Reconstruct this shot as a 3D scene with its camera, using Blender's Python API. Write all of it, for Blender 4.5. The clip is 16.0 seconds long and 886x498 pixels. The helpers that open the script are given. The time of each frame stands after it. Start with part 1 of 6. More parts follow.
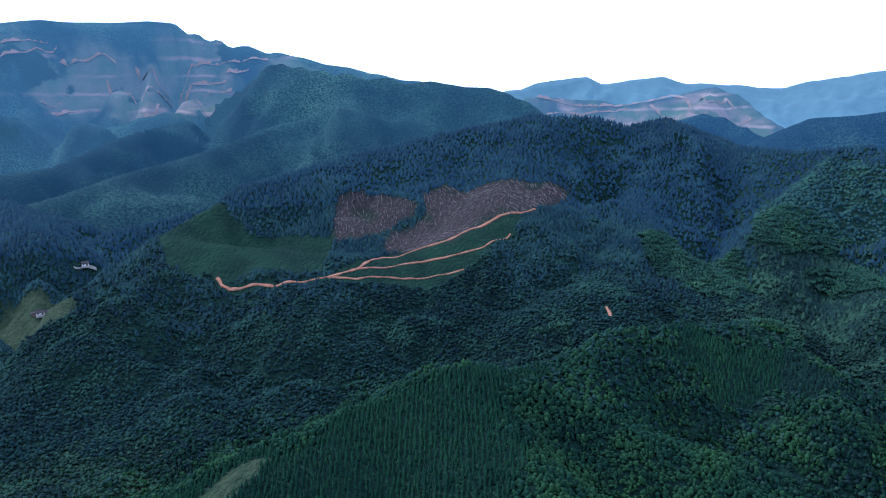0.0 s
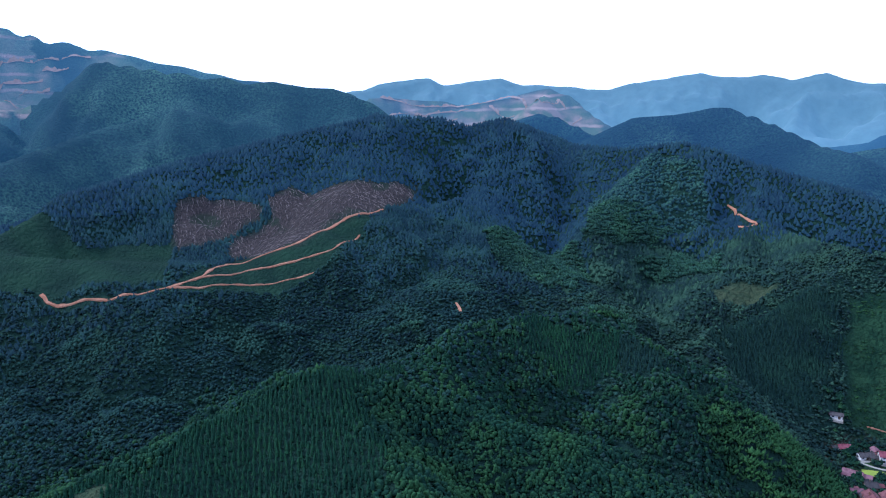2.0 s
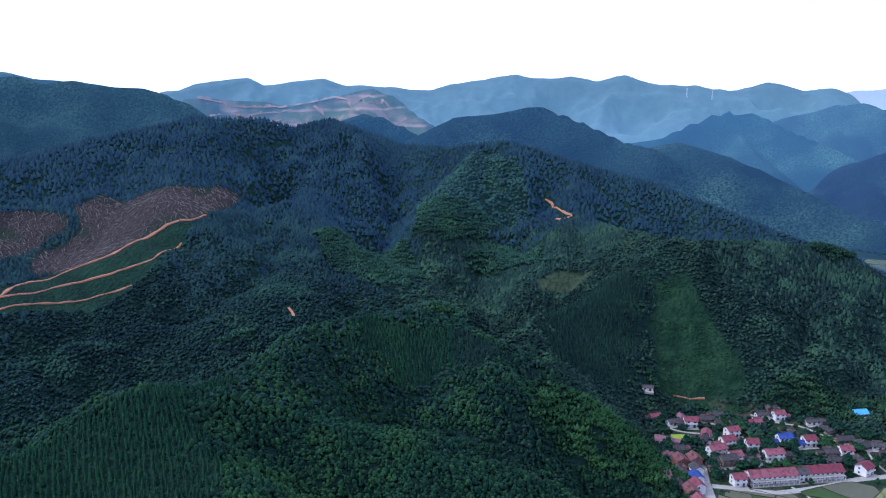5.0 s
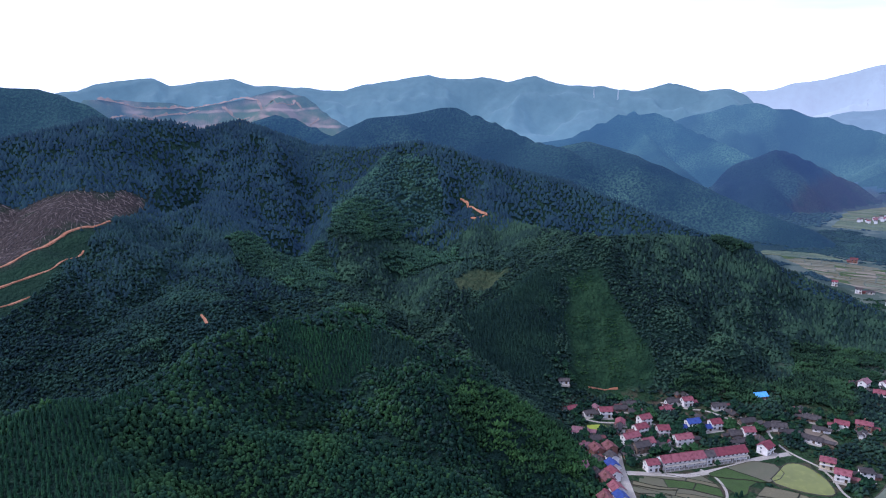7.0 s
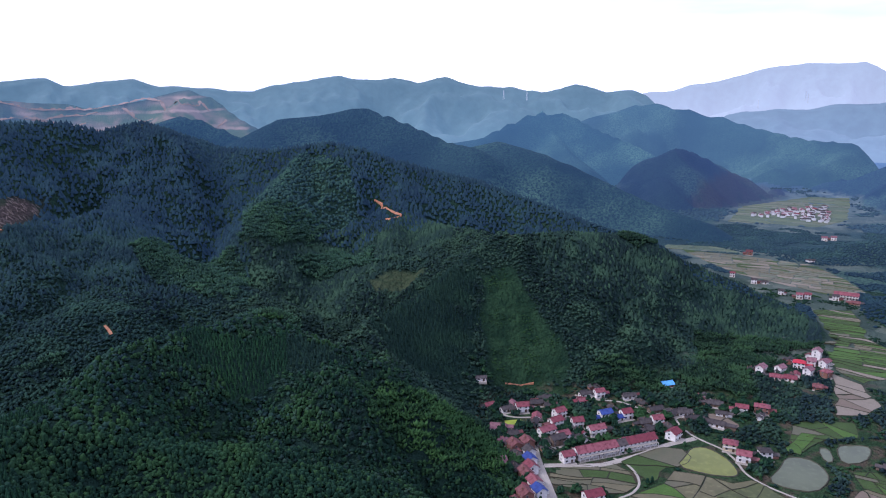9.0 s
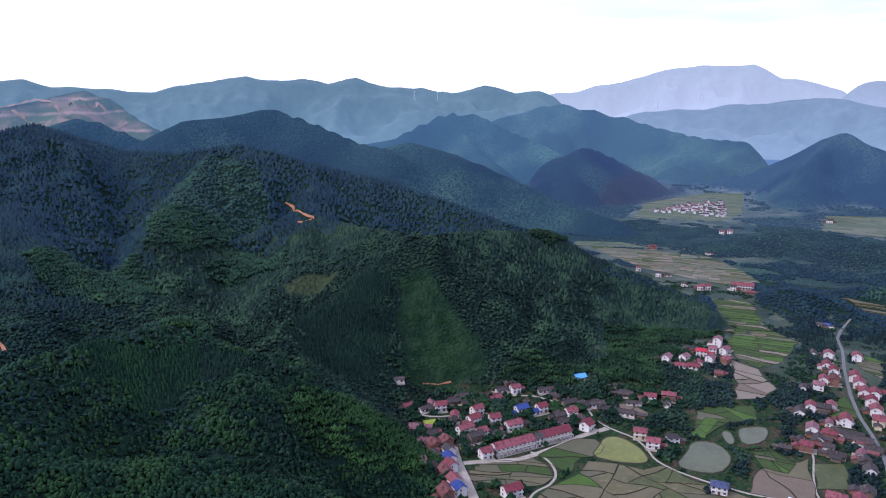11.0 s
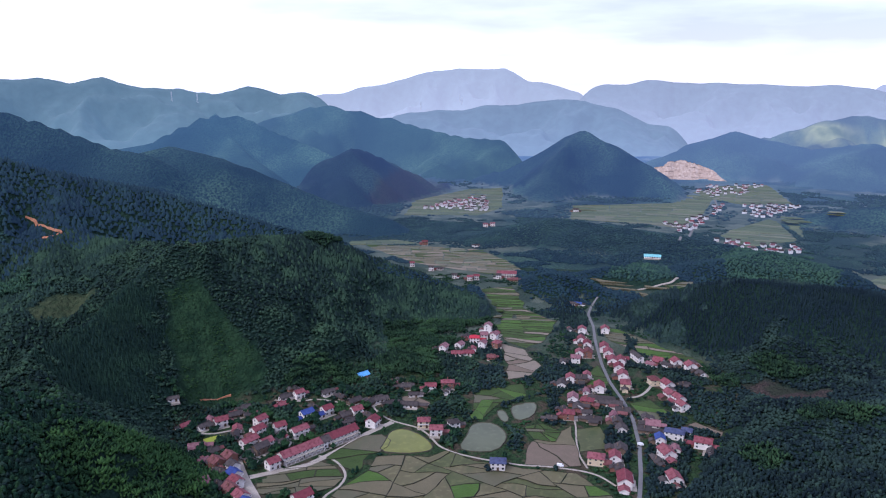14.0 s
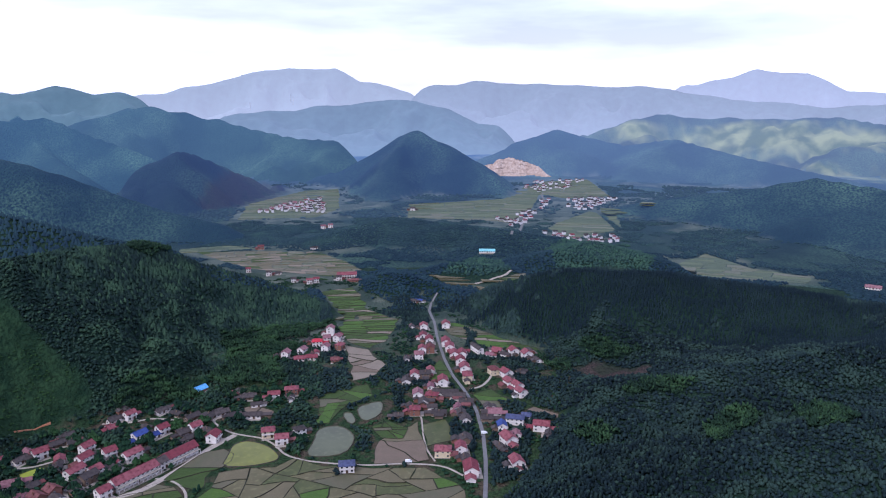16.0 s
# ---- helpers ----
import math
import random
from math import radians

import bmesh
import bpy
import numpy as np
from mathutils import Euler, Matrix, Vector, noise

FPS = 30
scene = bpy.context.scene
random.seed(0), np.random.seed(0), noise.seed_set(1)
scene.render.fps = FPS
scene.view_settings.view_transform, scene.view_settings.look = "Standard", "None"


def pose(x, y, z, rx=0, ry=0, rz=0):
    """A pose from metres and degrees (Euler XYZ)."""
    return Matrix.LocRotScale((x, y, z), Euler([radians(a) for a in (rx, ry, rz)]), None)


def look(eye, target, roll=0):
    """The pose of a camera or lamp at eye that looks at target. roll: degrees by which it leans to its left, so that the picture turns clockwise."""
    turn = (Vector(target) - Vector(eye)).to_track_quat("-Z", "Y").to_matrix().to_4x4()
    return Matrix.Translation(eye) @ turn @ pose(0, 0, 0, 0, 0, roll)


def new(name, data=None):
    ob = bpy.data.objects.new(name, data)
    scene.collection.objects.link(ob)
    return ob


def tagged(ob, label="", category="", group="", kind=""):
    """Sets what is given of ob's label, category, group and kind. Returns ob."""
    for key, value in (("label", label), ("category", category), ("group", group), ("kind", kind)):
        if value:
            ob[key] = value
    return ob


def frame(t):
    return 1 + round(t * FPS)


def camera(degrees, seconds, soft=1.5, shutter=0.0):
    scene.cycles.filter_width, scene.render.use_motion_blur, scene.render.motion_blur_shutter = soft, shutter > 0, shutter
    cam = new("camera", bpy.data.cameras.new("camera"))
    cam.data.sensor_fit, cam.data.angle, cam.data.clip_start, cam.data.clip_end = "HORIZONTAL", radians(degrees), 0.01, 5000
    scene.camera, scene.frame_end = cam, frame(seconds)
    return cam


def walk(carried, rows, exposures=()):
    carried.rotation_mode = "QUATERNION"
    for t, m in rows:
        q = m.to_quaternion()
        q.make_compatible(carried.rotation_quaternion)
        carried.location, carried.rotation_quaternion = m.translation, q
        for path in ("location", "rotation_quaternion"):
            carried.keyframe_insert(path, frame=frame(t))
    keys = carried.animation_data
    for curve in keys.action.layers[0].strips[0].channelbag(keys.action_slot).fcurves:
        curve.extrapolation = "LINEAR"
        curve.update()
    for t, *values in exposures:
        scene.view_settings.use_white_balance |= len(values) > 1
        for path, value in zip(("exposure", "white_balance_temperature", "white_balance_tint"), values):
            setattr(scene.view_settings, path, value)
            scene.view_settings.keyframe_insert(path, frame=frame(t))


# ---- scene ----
cam = camera(62.1, 16.0, soft=1.1)
EYE = 240.0
# seconds, yaw, pitch, roll: the drone hovers and turns to its right
PATH = [
    (0.0, 0.00, -11.96, 0.05),
    (0.5, -3.57, -11.97, 0.03),
    (1.0, -6.74, -11.94, -0.01),
    (1.5, -9.61, -11.91, -0.03),
    (2.0, -11.89, -11.90, -0.06),
    (2.5, -14.19, -11.91, -0.08),
    (3.0, -16.47, -11.91, -0.08),
    (3.5, -19.01, -11.89, -0.09),
    (4.0, -21.46, -11.89, -0.11),
    (4.5, -23.46, -11.88, -0.11),
    (7.0, -31.85, -11.82, -0.01),
    (7.5, -33.66, -11.81, -0.05),
    (8.0, -35.56, -11.80, 0.01),
    (8.5, -37.18, -11.78, -0.01),
    (11.0, -45.38, -11.68, 0.00),
    (11.5, -48.02, -11.68, 0.00),
    (12.0, -50.67, -11.68, 0.02),
    (12.5, -53.41, -11.65, 0.02),
    (13.0, -56.22, -11.63, 0.01),
    (13.5, -59.56, -11.61, -0.03),
    (14.0, -63.07, -11.58, -0.05),
    (14.5, -66.62, -11.57, -0.11),
    (15.0, -69.87, -11.56, -0.10),
    (15.5, -73.09, -11.55, -0.05),
    (16.0, -75.81, -11.55, -0.00),
]
walk(cam, [(t, pose(0, 0, EYE, 90 + pitch, roll, yaw)) for t, yaw, pitch, roll in PATH], exposures=[(0, 0.30, 4830, 8), (2.5, 0.25, 4850, 9), (4.5, 0.18, 4980, 11), (8, 0.05, 5600, 19), (11, -0.02, 5800, 20), (16, -0.15, 5760, 20)])

# ---- light ----
world = bpy.data.worlds.new("overcast")
scene.world = world
world.use_nodes = True
wn, wl = world.node_tree.nodes, world.node_tree.links
wn.clear()
SUN_EL, SUN_AZ = 40.0, -66.0
sky = wn.new("ShaderNodeTexSky")
sky.sky_type, sky.sun_disc = "NISHITA", False
sky.sun_elevation, sky.sun_rotation = radians(SUN_EL), radians(SUN_AZ)
coord = wn.new("ShaderNodeTexCoord")
stretch = wn.new("ShaderNodeMapping")
stretch.inputs["Scale"].default_value = (1.6, 1.6, 9.0)
wl.new(coord.outputs["Generated"], stretch.inputs["Vector"])
cloud = wn.new("ShaderNodeTexNoise")
cloud.inputs["Scale"].default_value, cloud.inputs["Detail"].default_value = 1.7, 5.0
wl.new(stretch.outputs["Vector"], cloud.inputs["Vector"])
tone = wn.new("ShaderNodeValToRGB")
tone.color_ramp.elements[0].position, tone.color_ramp.elements[0].color = 0.40, (1.00, 1.00, 1.14, 1)
tone.color_ramp.elements[1].position, tone.color_ramp.elements[1].color = 0.56, (1.12, 1.20, 1.55, 1)
wl.new(cloud.outputs["Fac"], tone.inputs["Fac"])
# one thin grey-lilac bank of cloud low over the plain
bank = wn.new("ShaderNodeMapping")
bank.inputs["Scale"].default_value = (1.0, 3.4, 20.0)
bank.inputs["Location"].default_value = (-0.993, -0.13 * 3.4, -0.070 * 20.0)
wl.new(coord.outputs["Generated"], bank.inputs["Vector"])
wisp = wn.new("ShaderNodeVectorMath")
wisp.operation = "LENGTH"
wl.new(bank.outputs["Vector"], wisp.inputs[0])
rag = wn.new("ShaderNodeMath")
rag.operation = "MULTIPLY_ADD"
rag.inputs[1].default_value = 7.0
wl.new(cloud.outputs["Fac"], rag.inputs[0])
wl.new(wisp.outputs["Value"], rag.inputs[2])
shade = wn.new("ShaderNodeMapRange")
shade.inputs[1].default_value, shade.inputs[2].default_value = 3.1, 5.0
shade.inputs[3].default_value, shade.inputs[4].default_value = 0.85, 0.0
wl.new(rag.outputs[0], shade.inputs[0])
greyed = wn.new("ShaderNodeMix")
greyed.data_type = "RGBA"
wl.new(shade.outputs[0], greyed.inputs[0])
wl.new(tone.outputs["Color"], greyed.inputs[6])
greyed.inputs[7].default_value = (0.42, 0.38, 0.48, 1)
clear_sky = wn.new("ShaderNodeBackground")
clear_sky.inputs["Strength"].default_value = 0.08
wl.new(sky.outputs["Color"], clear_sky.inputs["Color"])
cloud_bg = wn.new("ShaderNodeBackground")
cloud_bg.inputs["Strength"].default_value = 0.92
wl.new(greyed.outputs[2], cloud_bg.inputs["Color"])
both = wn.new("ShaderNodeAddShader")
wl.new(clear_sky.outputs[0], both.inputs[0])
wl.new(cloud_bg.outputs[0], both.inputs[1])
wout = wn.new("ShaderNodeOutputWorld")
wl.new(both.outputs[0], wout.inputs["Surface"])
lamp = bpy.data.lights.new("sun", "SUN")
lamp.energy, lamp.angle, lamp.color = 2.8, radians(12), (1.0, 0.96, 0.88)
sun = new("sun", lamp)
sun.matrix_world = look((1000 * math.sin(radians(SUN_AZ)), 1000 * math.cos(radians(SUN_AZ)), 1000 * math.tan(radians(SUN_EL))), (0, 0, 0))

# ---- lie of the land ----
# terrain begin
# ridges begin
RIDGES = {
    "near_hill": (0.62, 26, [(-115, 300, 62), (-81, 308, 80), (-48, 318, 92), (10, 347, 104), (43, 357, 97), (69, 377, 98), (105, 415, 106), (192, 431, 102), (257, 390, 70), (294, 391, 45), (331, 388, 18)]),
    "near_spur": (0.5, 30, [(10, 353, 102), (29, 297, 97), (47, 256, 88)]),
    "near_spur_bamboo": (0.6, 24, [(198, 443, 98), (209, 378, 80), (267, 371, 45), (306, 357, 14)]),
    "near_shoulder": (0.5, 40, [(63, 345, 92), (114, 317, 78), (158, 282, 58)]),
    "felled_hill": (0.62, 25, [(-283, 748, 101), (-224, 820, 138), (-126, 891, 162), (-3, 950, 189), (116, 983, 211), (210, 1008, 208), (252, 1019, 196), (310, 1035, 206), (374, 1034, 183), (431, 1034, 161)]),
    "felled_spur": (0.5, 35, [(116, 983, 211), (68, 837, 136), (33, 759, 104)]),
    "felled_spur_b": (0.5, 30, [(310, 1035, 206), (240, 899, 129), (164, 701, 75), (101, 581, 60)]),
    "terrace_foot": (0.35, 40, [(-276, 729, 98), (-169, 710, 90), (-100, 693, 85)]),
    "left_fold": (0.5, 24, [(-533, 1551, 182), (-586, 1446, 168), (-619, 1344, 144), (-658, 1236, 116), (-730, 1124, 108), (-811, 1016, 105)]),
    "left_green": (0.55, 26, [(-793, 1593, 145), (-627, 1612, 194), (-493, 1617, 214), (-410, 1588, 257), (-352, 1551, 300), (-210, 1526, 279), (-96, 1517, 266), (51, 1499, 255), (129, 1484, 240), (210, 1455, 197), (287, 1421, 161)]),
    "left_fold_b": (0.5, 22, [(-183, 1479, 229), (-261, 1416, 198), (-339, 1338, 173), (-418, 1231, 141), (-485, 1119, 122), (-538, 1017, 101), (-599, 911, 83)]),
    "left_fold_c": (0.5, 24, [(-22, 1180, 166), (-124, 1123, 137), (-200, 1061, 114), (-265, 995, 99), (-326, 924, 89), (-386, 846, 81)]),
    "left_knoll": (0.55, 30, [(-768, 922, 146), (-519, 855, 120), (-418, 740, 101)]),
    "big_mountain": (0.5, 40, [(-1627, 1480, 341), (-1342, 1679, 390), (-1051, 1818, 401), (-989, 1853, 412), (-744, 1964, 418), (-693, 1982, 414), (-636, 1980, 389), (-548, 1975, 367), (-448, 1980, 346), (-358, 1968, 326), (-212, 1969, 296), (-138, 1955, 279), (-6, 1940, 259)]),
    "mountain_spur": (0.42, 130, [(-729, 1916, 340), (-699, 1767, 225), (-678, 1689, 185)]),
    "terraced_hill": (0.45, 30, [(245, 2237, 236), (409, 2213, 229), (503, 2183, 207), (651, 2133, 233), (760, 2086, 255), (809, 2046, 231), (846, 1977, 183), (890, 1902, 142)]),
    "terraced_spur": (0.45, 30, [(761, 2086, 249), (612, 1904, 192), (644, 1681, 179)]),
    "green_knob": (0.55, 25, [(488, 1628, 180), (564, 1604, 202), (622, 1561, 175), (663, 1511, 145)]),
    "blue_ridge": (0.6, 30, [(570, 1387, 147), (662, 1346, 196), (730, 1310, 203), (786, 1277, 218), (826, 1240, 209), (869, 1173, 178), (899, 1112, 151), (917, 1058, 142)]),
    "blue_ridge_right": (0.6, 30, [(962, 1124, 136), (1007, 1085, 149), (1047, 1003, 127), (1076, 957, 108), (1101, 897, 81), (1128, 795, 43), (1131, 700, 25)]),
    "pyramid_hill": (0.62, 18, [(364, 1070, 161), (407, 1000, 169), (440, 920, 169), (491, 854, 180), (522, 818, 172), (553, 772, 154), (614, 699, 134), (643, 630, 115), (672, 568, 94), (686, 501, 81)]),
    "pyramid_spur": (0.7, 15, [(468, 873, 176), (385, 791, 133), (323, 721, 102)]),
    "pyramid_spur_b": (0.6, 25, [(553, 772, 154), (485, 686, 105), (429, 627, 76)]),
    "clearing_hill": (0.65, 22, [(494, 518, 105), (570, 508, 100), (660, 494, 90), (711, 451, 56), (727, 408, 42), (739, 366, 28), (737, 322, 12)]),
    "clearing_arm": (0.62, 20, [(494, 518, 105), (382, 459, 100), (322, 440, 95), (283, 451, 70)]),
    "clearing_back": (0.6, 22, [(494, 518, 105), (504, 608, 99), (501, 687, 100)]),
    "clearing_nose": (0.6, 24, [(492, 516, 100), (478, 456, 65), (479, 420, 12)]),
    "bench_a": (0.45, 30, [(234, 796, 80), (261, 714, 73), (272, 623, 62)]),
    "bench_b": (0.45, 30, [(343, 723, 68), (403, 702, 71), (388, 607, 61)]),
    "bench_c": (0.4, 35, [(133, 626, 75), (195, 672, 67), (259, 596, 54)]),
    "basin": (0.1, 120, [(-579, 556, 30), (-417, 665, 34), (-258, 665, 34), (-98, 666, 34), (38, 622, 32)]),
    "red_dome": (0.6, 35, [(1431, 1091, 20), (1487, 1050, 95), (1539, 990, 128), (1581, 921, 115), (1611, 847, 72), (1620, 784, 30)]),
    "mid_blue": (0.5, 35, [(1313, 1827, 111), (1362, 1728, 93), (1452, 1653, 112), (1560, 1621, 163), (1642, 1582, 199), (1686, 1505, 183), (1696, 1402, 142), (1703, 1262, 99), (1683, 1170, 69)]),
    "mid_blue_right": (0.5, 35, [(1973, 1843, 113), (2054, 1752, 168), (2155, 1627, 218), (2197, 1535, 210), (2259, 1367, 175), (2281, 1249, 139), (2219, 1039, 112), (2172, 896, 110)]),
    "mid_blue_spur": (0.5, 35, [(1765, 1700, 194), (1582, 1456, 115), (1447, 1232, 58)]),
    "cone_hill": (0.6, 18, [(1808, 855, 52), (1864, 779, 131), (1901, 711, 153), (1942, 625, 180), (1944, 548, 148), (1944, 470, 111), (1921, 388, 70), (1838, 285, 7)]),
    "cone_spur": (0.55, 22, [(1933, 622, 177), (1785, 590, 77), (1663, 577, 13)]),
    "mound_mid": (0.35, 40, [(1132, 493, 10), (1242, 409, 28), (1200, 295, 28), (1181, 180, 24), (1191, 120, 14)]),
    "mound_near": (0.4, 30, [(832, 325, 22), (858, 282, 26), (836, 217, 16)]),
    "mound_shed": (0.4, 30, [(961, 227, 18), (958, 166, 18)]),
    "mound_right": (0.35, 35, [(1032, 103, 26), (1095, 48, 32), (1056, -26, 22)]),
    "dark_hill": (0.38, 45, [(708, 152, 22), (728, 114, 48), (748, 59, 62), (766, 14, 66), (764, -42, 62), (759, -107, 60), (754, -158, 56), (730, -235, 52), (729, -338, 52)]),
    "right_wood": (0.3, 50, [(531, 14, 22), (542, -35, 36), (566, -92, 46), (624, -203, 54), (667, -330, 60)]),
    "right_wood_near": (0.28, 60, [(404, -20, 22), (435, -85, 36), (480, -162, 46), (521, -264, 55)]),
    "far_right_ridge": (0.4, 45, [(1649, 61, -2), (1597, -102, 36), (1541, -245, 67), (1503, -335, 93), (1435, -438, 82), (1279, -569, 86)]),
    "quarry_hill": (0.42, 40, [(2460, 443, 56), (2526, 346, 100), (2588, 247, 135), (2595, 157, 110), (2550, 17, 85), (2446, -135, 115), (2329, -311, 71), (2128, -557, 29)]),
    "meadow_hill": (0.3, 60, [(3097, 126, 97), (3150, 9, 151), (3197, -148, 185), (3186, -302, 167), (3101, -552, 161), (3013, -728, 173), (2876, -854, 150)]),
}
RANGES = {
    "blue_range": [(-247, 3892, 226), (222, 3894, 227), (395, 3880, 253), (481, 3870, 292), (733, 3830, 312), (803, 3816, 286), (1094, 3744, 327), (1198, 3711, 285), (1383, 3647, 274), (1614, 3551, 266), (1717, 3502, 301), (1991, 3354, 333), (2074, 3303, 319), (2222, 3205, 331), (2332, 3126, 306), (2444, 3039, 329), (2535, 2964, 296), (2700, 2814, 281), (2803, 2712, 252), (2924, 2581, 299), (3020, 2468, 268), (3146, 2305, 262), (3235, 2178, 188), (3329, 2031, 120)],
    "far_massif": [(3585, 3039, 225), (3850, 2695, 271), (3946, 2553, 301), (4090, 2315, 359), (4174, 2161, 411), (4236, 2036, 424), (4350, 1779, 424), (4402, 1648, 341), (4460, 1483, 324), (4492, 1382, 289), (4558, 1146, 203)],
    "long_range": [(4249, 1482, 221), (4329, 1228, 313), (4419, 848, 340), (4456, 627, 316), (4481, 413, 324), (4499, -85, 304), (4483, -386, 264), (4454, -642, 226), (4394, -973, 195), (4317, -1270, 208), (4177, -1675, 226)],
    "pale_peak": [(4849, -100, 291), (4836, -364, 324), (4798, -706, 404), (4751, -975, 377), (4704, -1179, 287), (4630, -1444, 270), (4461, -1903, 311)],
    "front_range": [(3020, 1960, 135), (3157, 1729, 178), (3301, 1437, 199), (3390, 1211, 222), (3456, 1007, 230), (3498, 852, 193), (3527, 721, 130), (3566, 492, 108)],
}
VALLEYS = {
    "village": [(306, 256), (294, 287), (322, 342), (351, 398), (413, 411), (455, 368), (495, 304), (565, 276), (651, 267), (742, 303), (833, 368), (889, 453), (953, 564), (1014, 684), (1086, 643), (1094, 548), (1014, 421), (914, 346), (845, 320), (779, 240), (846, 241), (779, 178), (710, 118), (686, 69), (586, 40), (473, 48), (396, 67), (347, 77)],
    "far_village": [(1282, 765), (1543, 873), (1915, 903), (1859, 745), (1408, 553), (1284, 621)],
    "far_fields": [(1364, 441), (1590, 500), (1774, 283), (2220, 303), (2266, 121), (1857, 42), (1894, -107), (1569, 69), (1293, -3), (1264, 111), (1355, 215)],
    "right_fields": [(1161, -50), (1211, -125), (1113, -178), (1081, -261), (1034, -244), (1032, -94)],
}
# ridges end


def hash01(ix, iy, seed):
    n = np.sin(ix * 127.1 + iy * 311.7 + seed * 74.7) * 43758.5453
    return n - np.floor(n)


def vnoise(x, y, seed=0):
    ix, iy = np.floor(x), np.floor(y)
    fx, fy = x - ix, y - iy
    fx, fy = fx * fx * (3 - 2 * fx), fy * fy * (3 - 2 * fy)
    a, b = hash01(ix, iy, seed), hash01(ix + 1, iy, seed)
    c, d = hash01(ix, iy + 1, seed), hash01(ix + 1, iy + 1, seed)
    return (a + (b - a) * fx) * (1 - fy) + (c + (d - c) * fx) * fy


def fbm(x, y, octaves=4, seed=0):
    total, amp = 0.0, 0.5
    for k in range(octaves):
        total = total + amp * vnoise(x, y, seed + k)
        x, y, amp = x * 2.03 + 17.3, y * 2.03 - 9.1, amp / 2
    return total


def near_line(x, y, pts):
    """Distance to a polyline in the plan, and the third coordinate at the nearest point."""
    best, at = np.full(x.shape, 1e9), np.zeros(x.shape)
    for (ax, ay, az), (bx, by, bz) in zip(pts, pts[1:]):
        dx, dy = bx - ax, by - ay
        s = np.clip(((x - ax) * dx + (y - ay) * dy) / (dx * dx + dy * dy + 1e-9), 0, 1)
        d = np.hypot(x - ax - s * dx, y - ay - s * dy)
        m = d < best
        best, at = np.where(m, d, best), np.where(m, az + s * (bz - az), at)
    return best, at


def ridge_height(x, y, slope, width, pts, gully):
    top = np.full(x.shape, -1e9)
    far = min(math.hypot(p[0], p[1]) for p in pts)
    lower = 4.0 if far < 700 else 1.0 if far < 1180 else -3.0
    deep = 0.36 if far < 1300 else 0.34 if far > 1900 and max(p[2] for p in pts) > 380 else 0.50
    for (ax, ay, az), (bx, by, bz) in zip(pts, pts[1:]):
        dx, dy = bx - ax, by - ay
        s = np.clip(((x - ax) * dx + (y - ay) * dy) / (dx * dx + dy * dy + 1e-9), 0, 1)
        d = np.hypot(x - ax - s * dx, y - ay - s * dy)
        cut = gully * np.minimum(1, d / 90) * deep * np.maximum(az + s * (bz - az), 10)
        top = np.maximum(top, az + s * (bz - az) - lower - slope * (np.sqrt(d * d + width * width) - width) - cut)
    return top


def in_shape(x, y, pts):
    """Signed distance to the edge of a closed outline in the plan, positive inside."""
    best, odd = np.full(np.shape(x), 1e9), np.zeros(np.shape(x), bool)
    for (ax, ay), (bx, by) in zip(pts, pts[1:] + pts[:1]):
        dx, dy = bx - ax, by - ay
        s = np.clip(((x - ax) * dx + (y - ay) * dy) / (dx * dx + dy * dy + 1e-9), 0, 1)
        best = np.minimum(best, np.hypot(x - ax - s * dx, y - ay - s * dy))
        odd ^= ((ay > y) != (by > y)) & (x < (bx - ax) * (y - ay) / (by - ay + 1e-12) + ax)
    return np.where(odd, best, -best)


def height(x, y):
    """Height of the ground over the village floor."""
    x, y = np.asarray(x, float), np.asarray(y, float)
    h = 0.8 * fbm(x / 140, y / 140, 3, 5) - 0.5
    behind = np.clip((-0.45 * x - 0.9 * y) / 400, 0, 1)
    h = h + behind * 90 * fbm(x / 300, y / 300, 4, 9)
    gully = 1 - np.abs(2 * fbm(x / 150, y / 150, 4, 3) - 0.94) * 2.2
    gully = np.clip(gully, 0, 1) ** 1.4 + 0.35 * np.clip(1 - np.abs(2 * fbm(x / 55, y / 55, 3, 13) - 0.88) * 2.4, 0, 1)
    calm = (1 - np.exp(-((x + 70) ** 2 + (y - 735) ** 2) / 110.0 ** 2)) * (1 - 0.85 * np.exp(-((x - 40) ** 2 + (y - 830) ** 2) / 120.0 ** 2))
    gully = gully * calm
    broad = np.clip(1 - np.abs(2 * fbm(x / 340, y / 340, 3, 23) - 0.9) * 2.0, 0, 1) ** 1.2 + 0.45 * np.clip(1 - np.abs(2 * fbm(x / 150, y / 150, 3, 29) - 0.9) * 2.2, 0, 1)
    for slope, width, pts in RIDGES.values():
        away = min(math.hypot(p[0], p[1]) for p in pts) > 1300
        r = ridge_height(x, y, slope, width, pts, broad if away else gully)
        k = 9.0
        m = np.clip(0.5 + 0.5 * (r - h) / k, 0, 1)
        h = h + (r - h) * m + k * m * (1 - m)
    # slopes run out at the valley floors
    for pts in VALLEYS.values():
        out = np.maximum(-in_shape(x, y, pts), 0)
        h = np.minimum(h, 0.15 + 0.8 * out)
    return h
# terrain end

# ---- materials ----
def material(name):
    mat = bpy.data.materials.new(name)
    mat.use_nodes = True
    nt = mat.node_tree
    bsdf = nt.nodes["Principled BSDF"]
    return mat, nt, bsdf


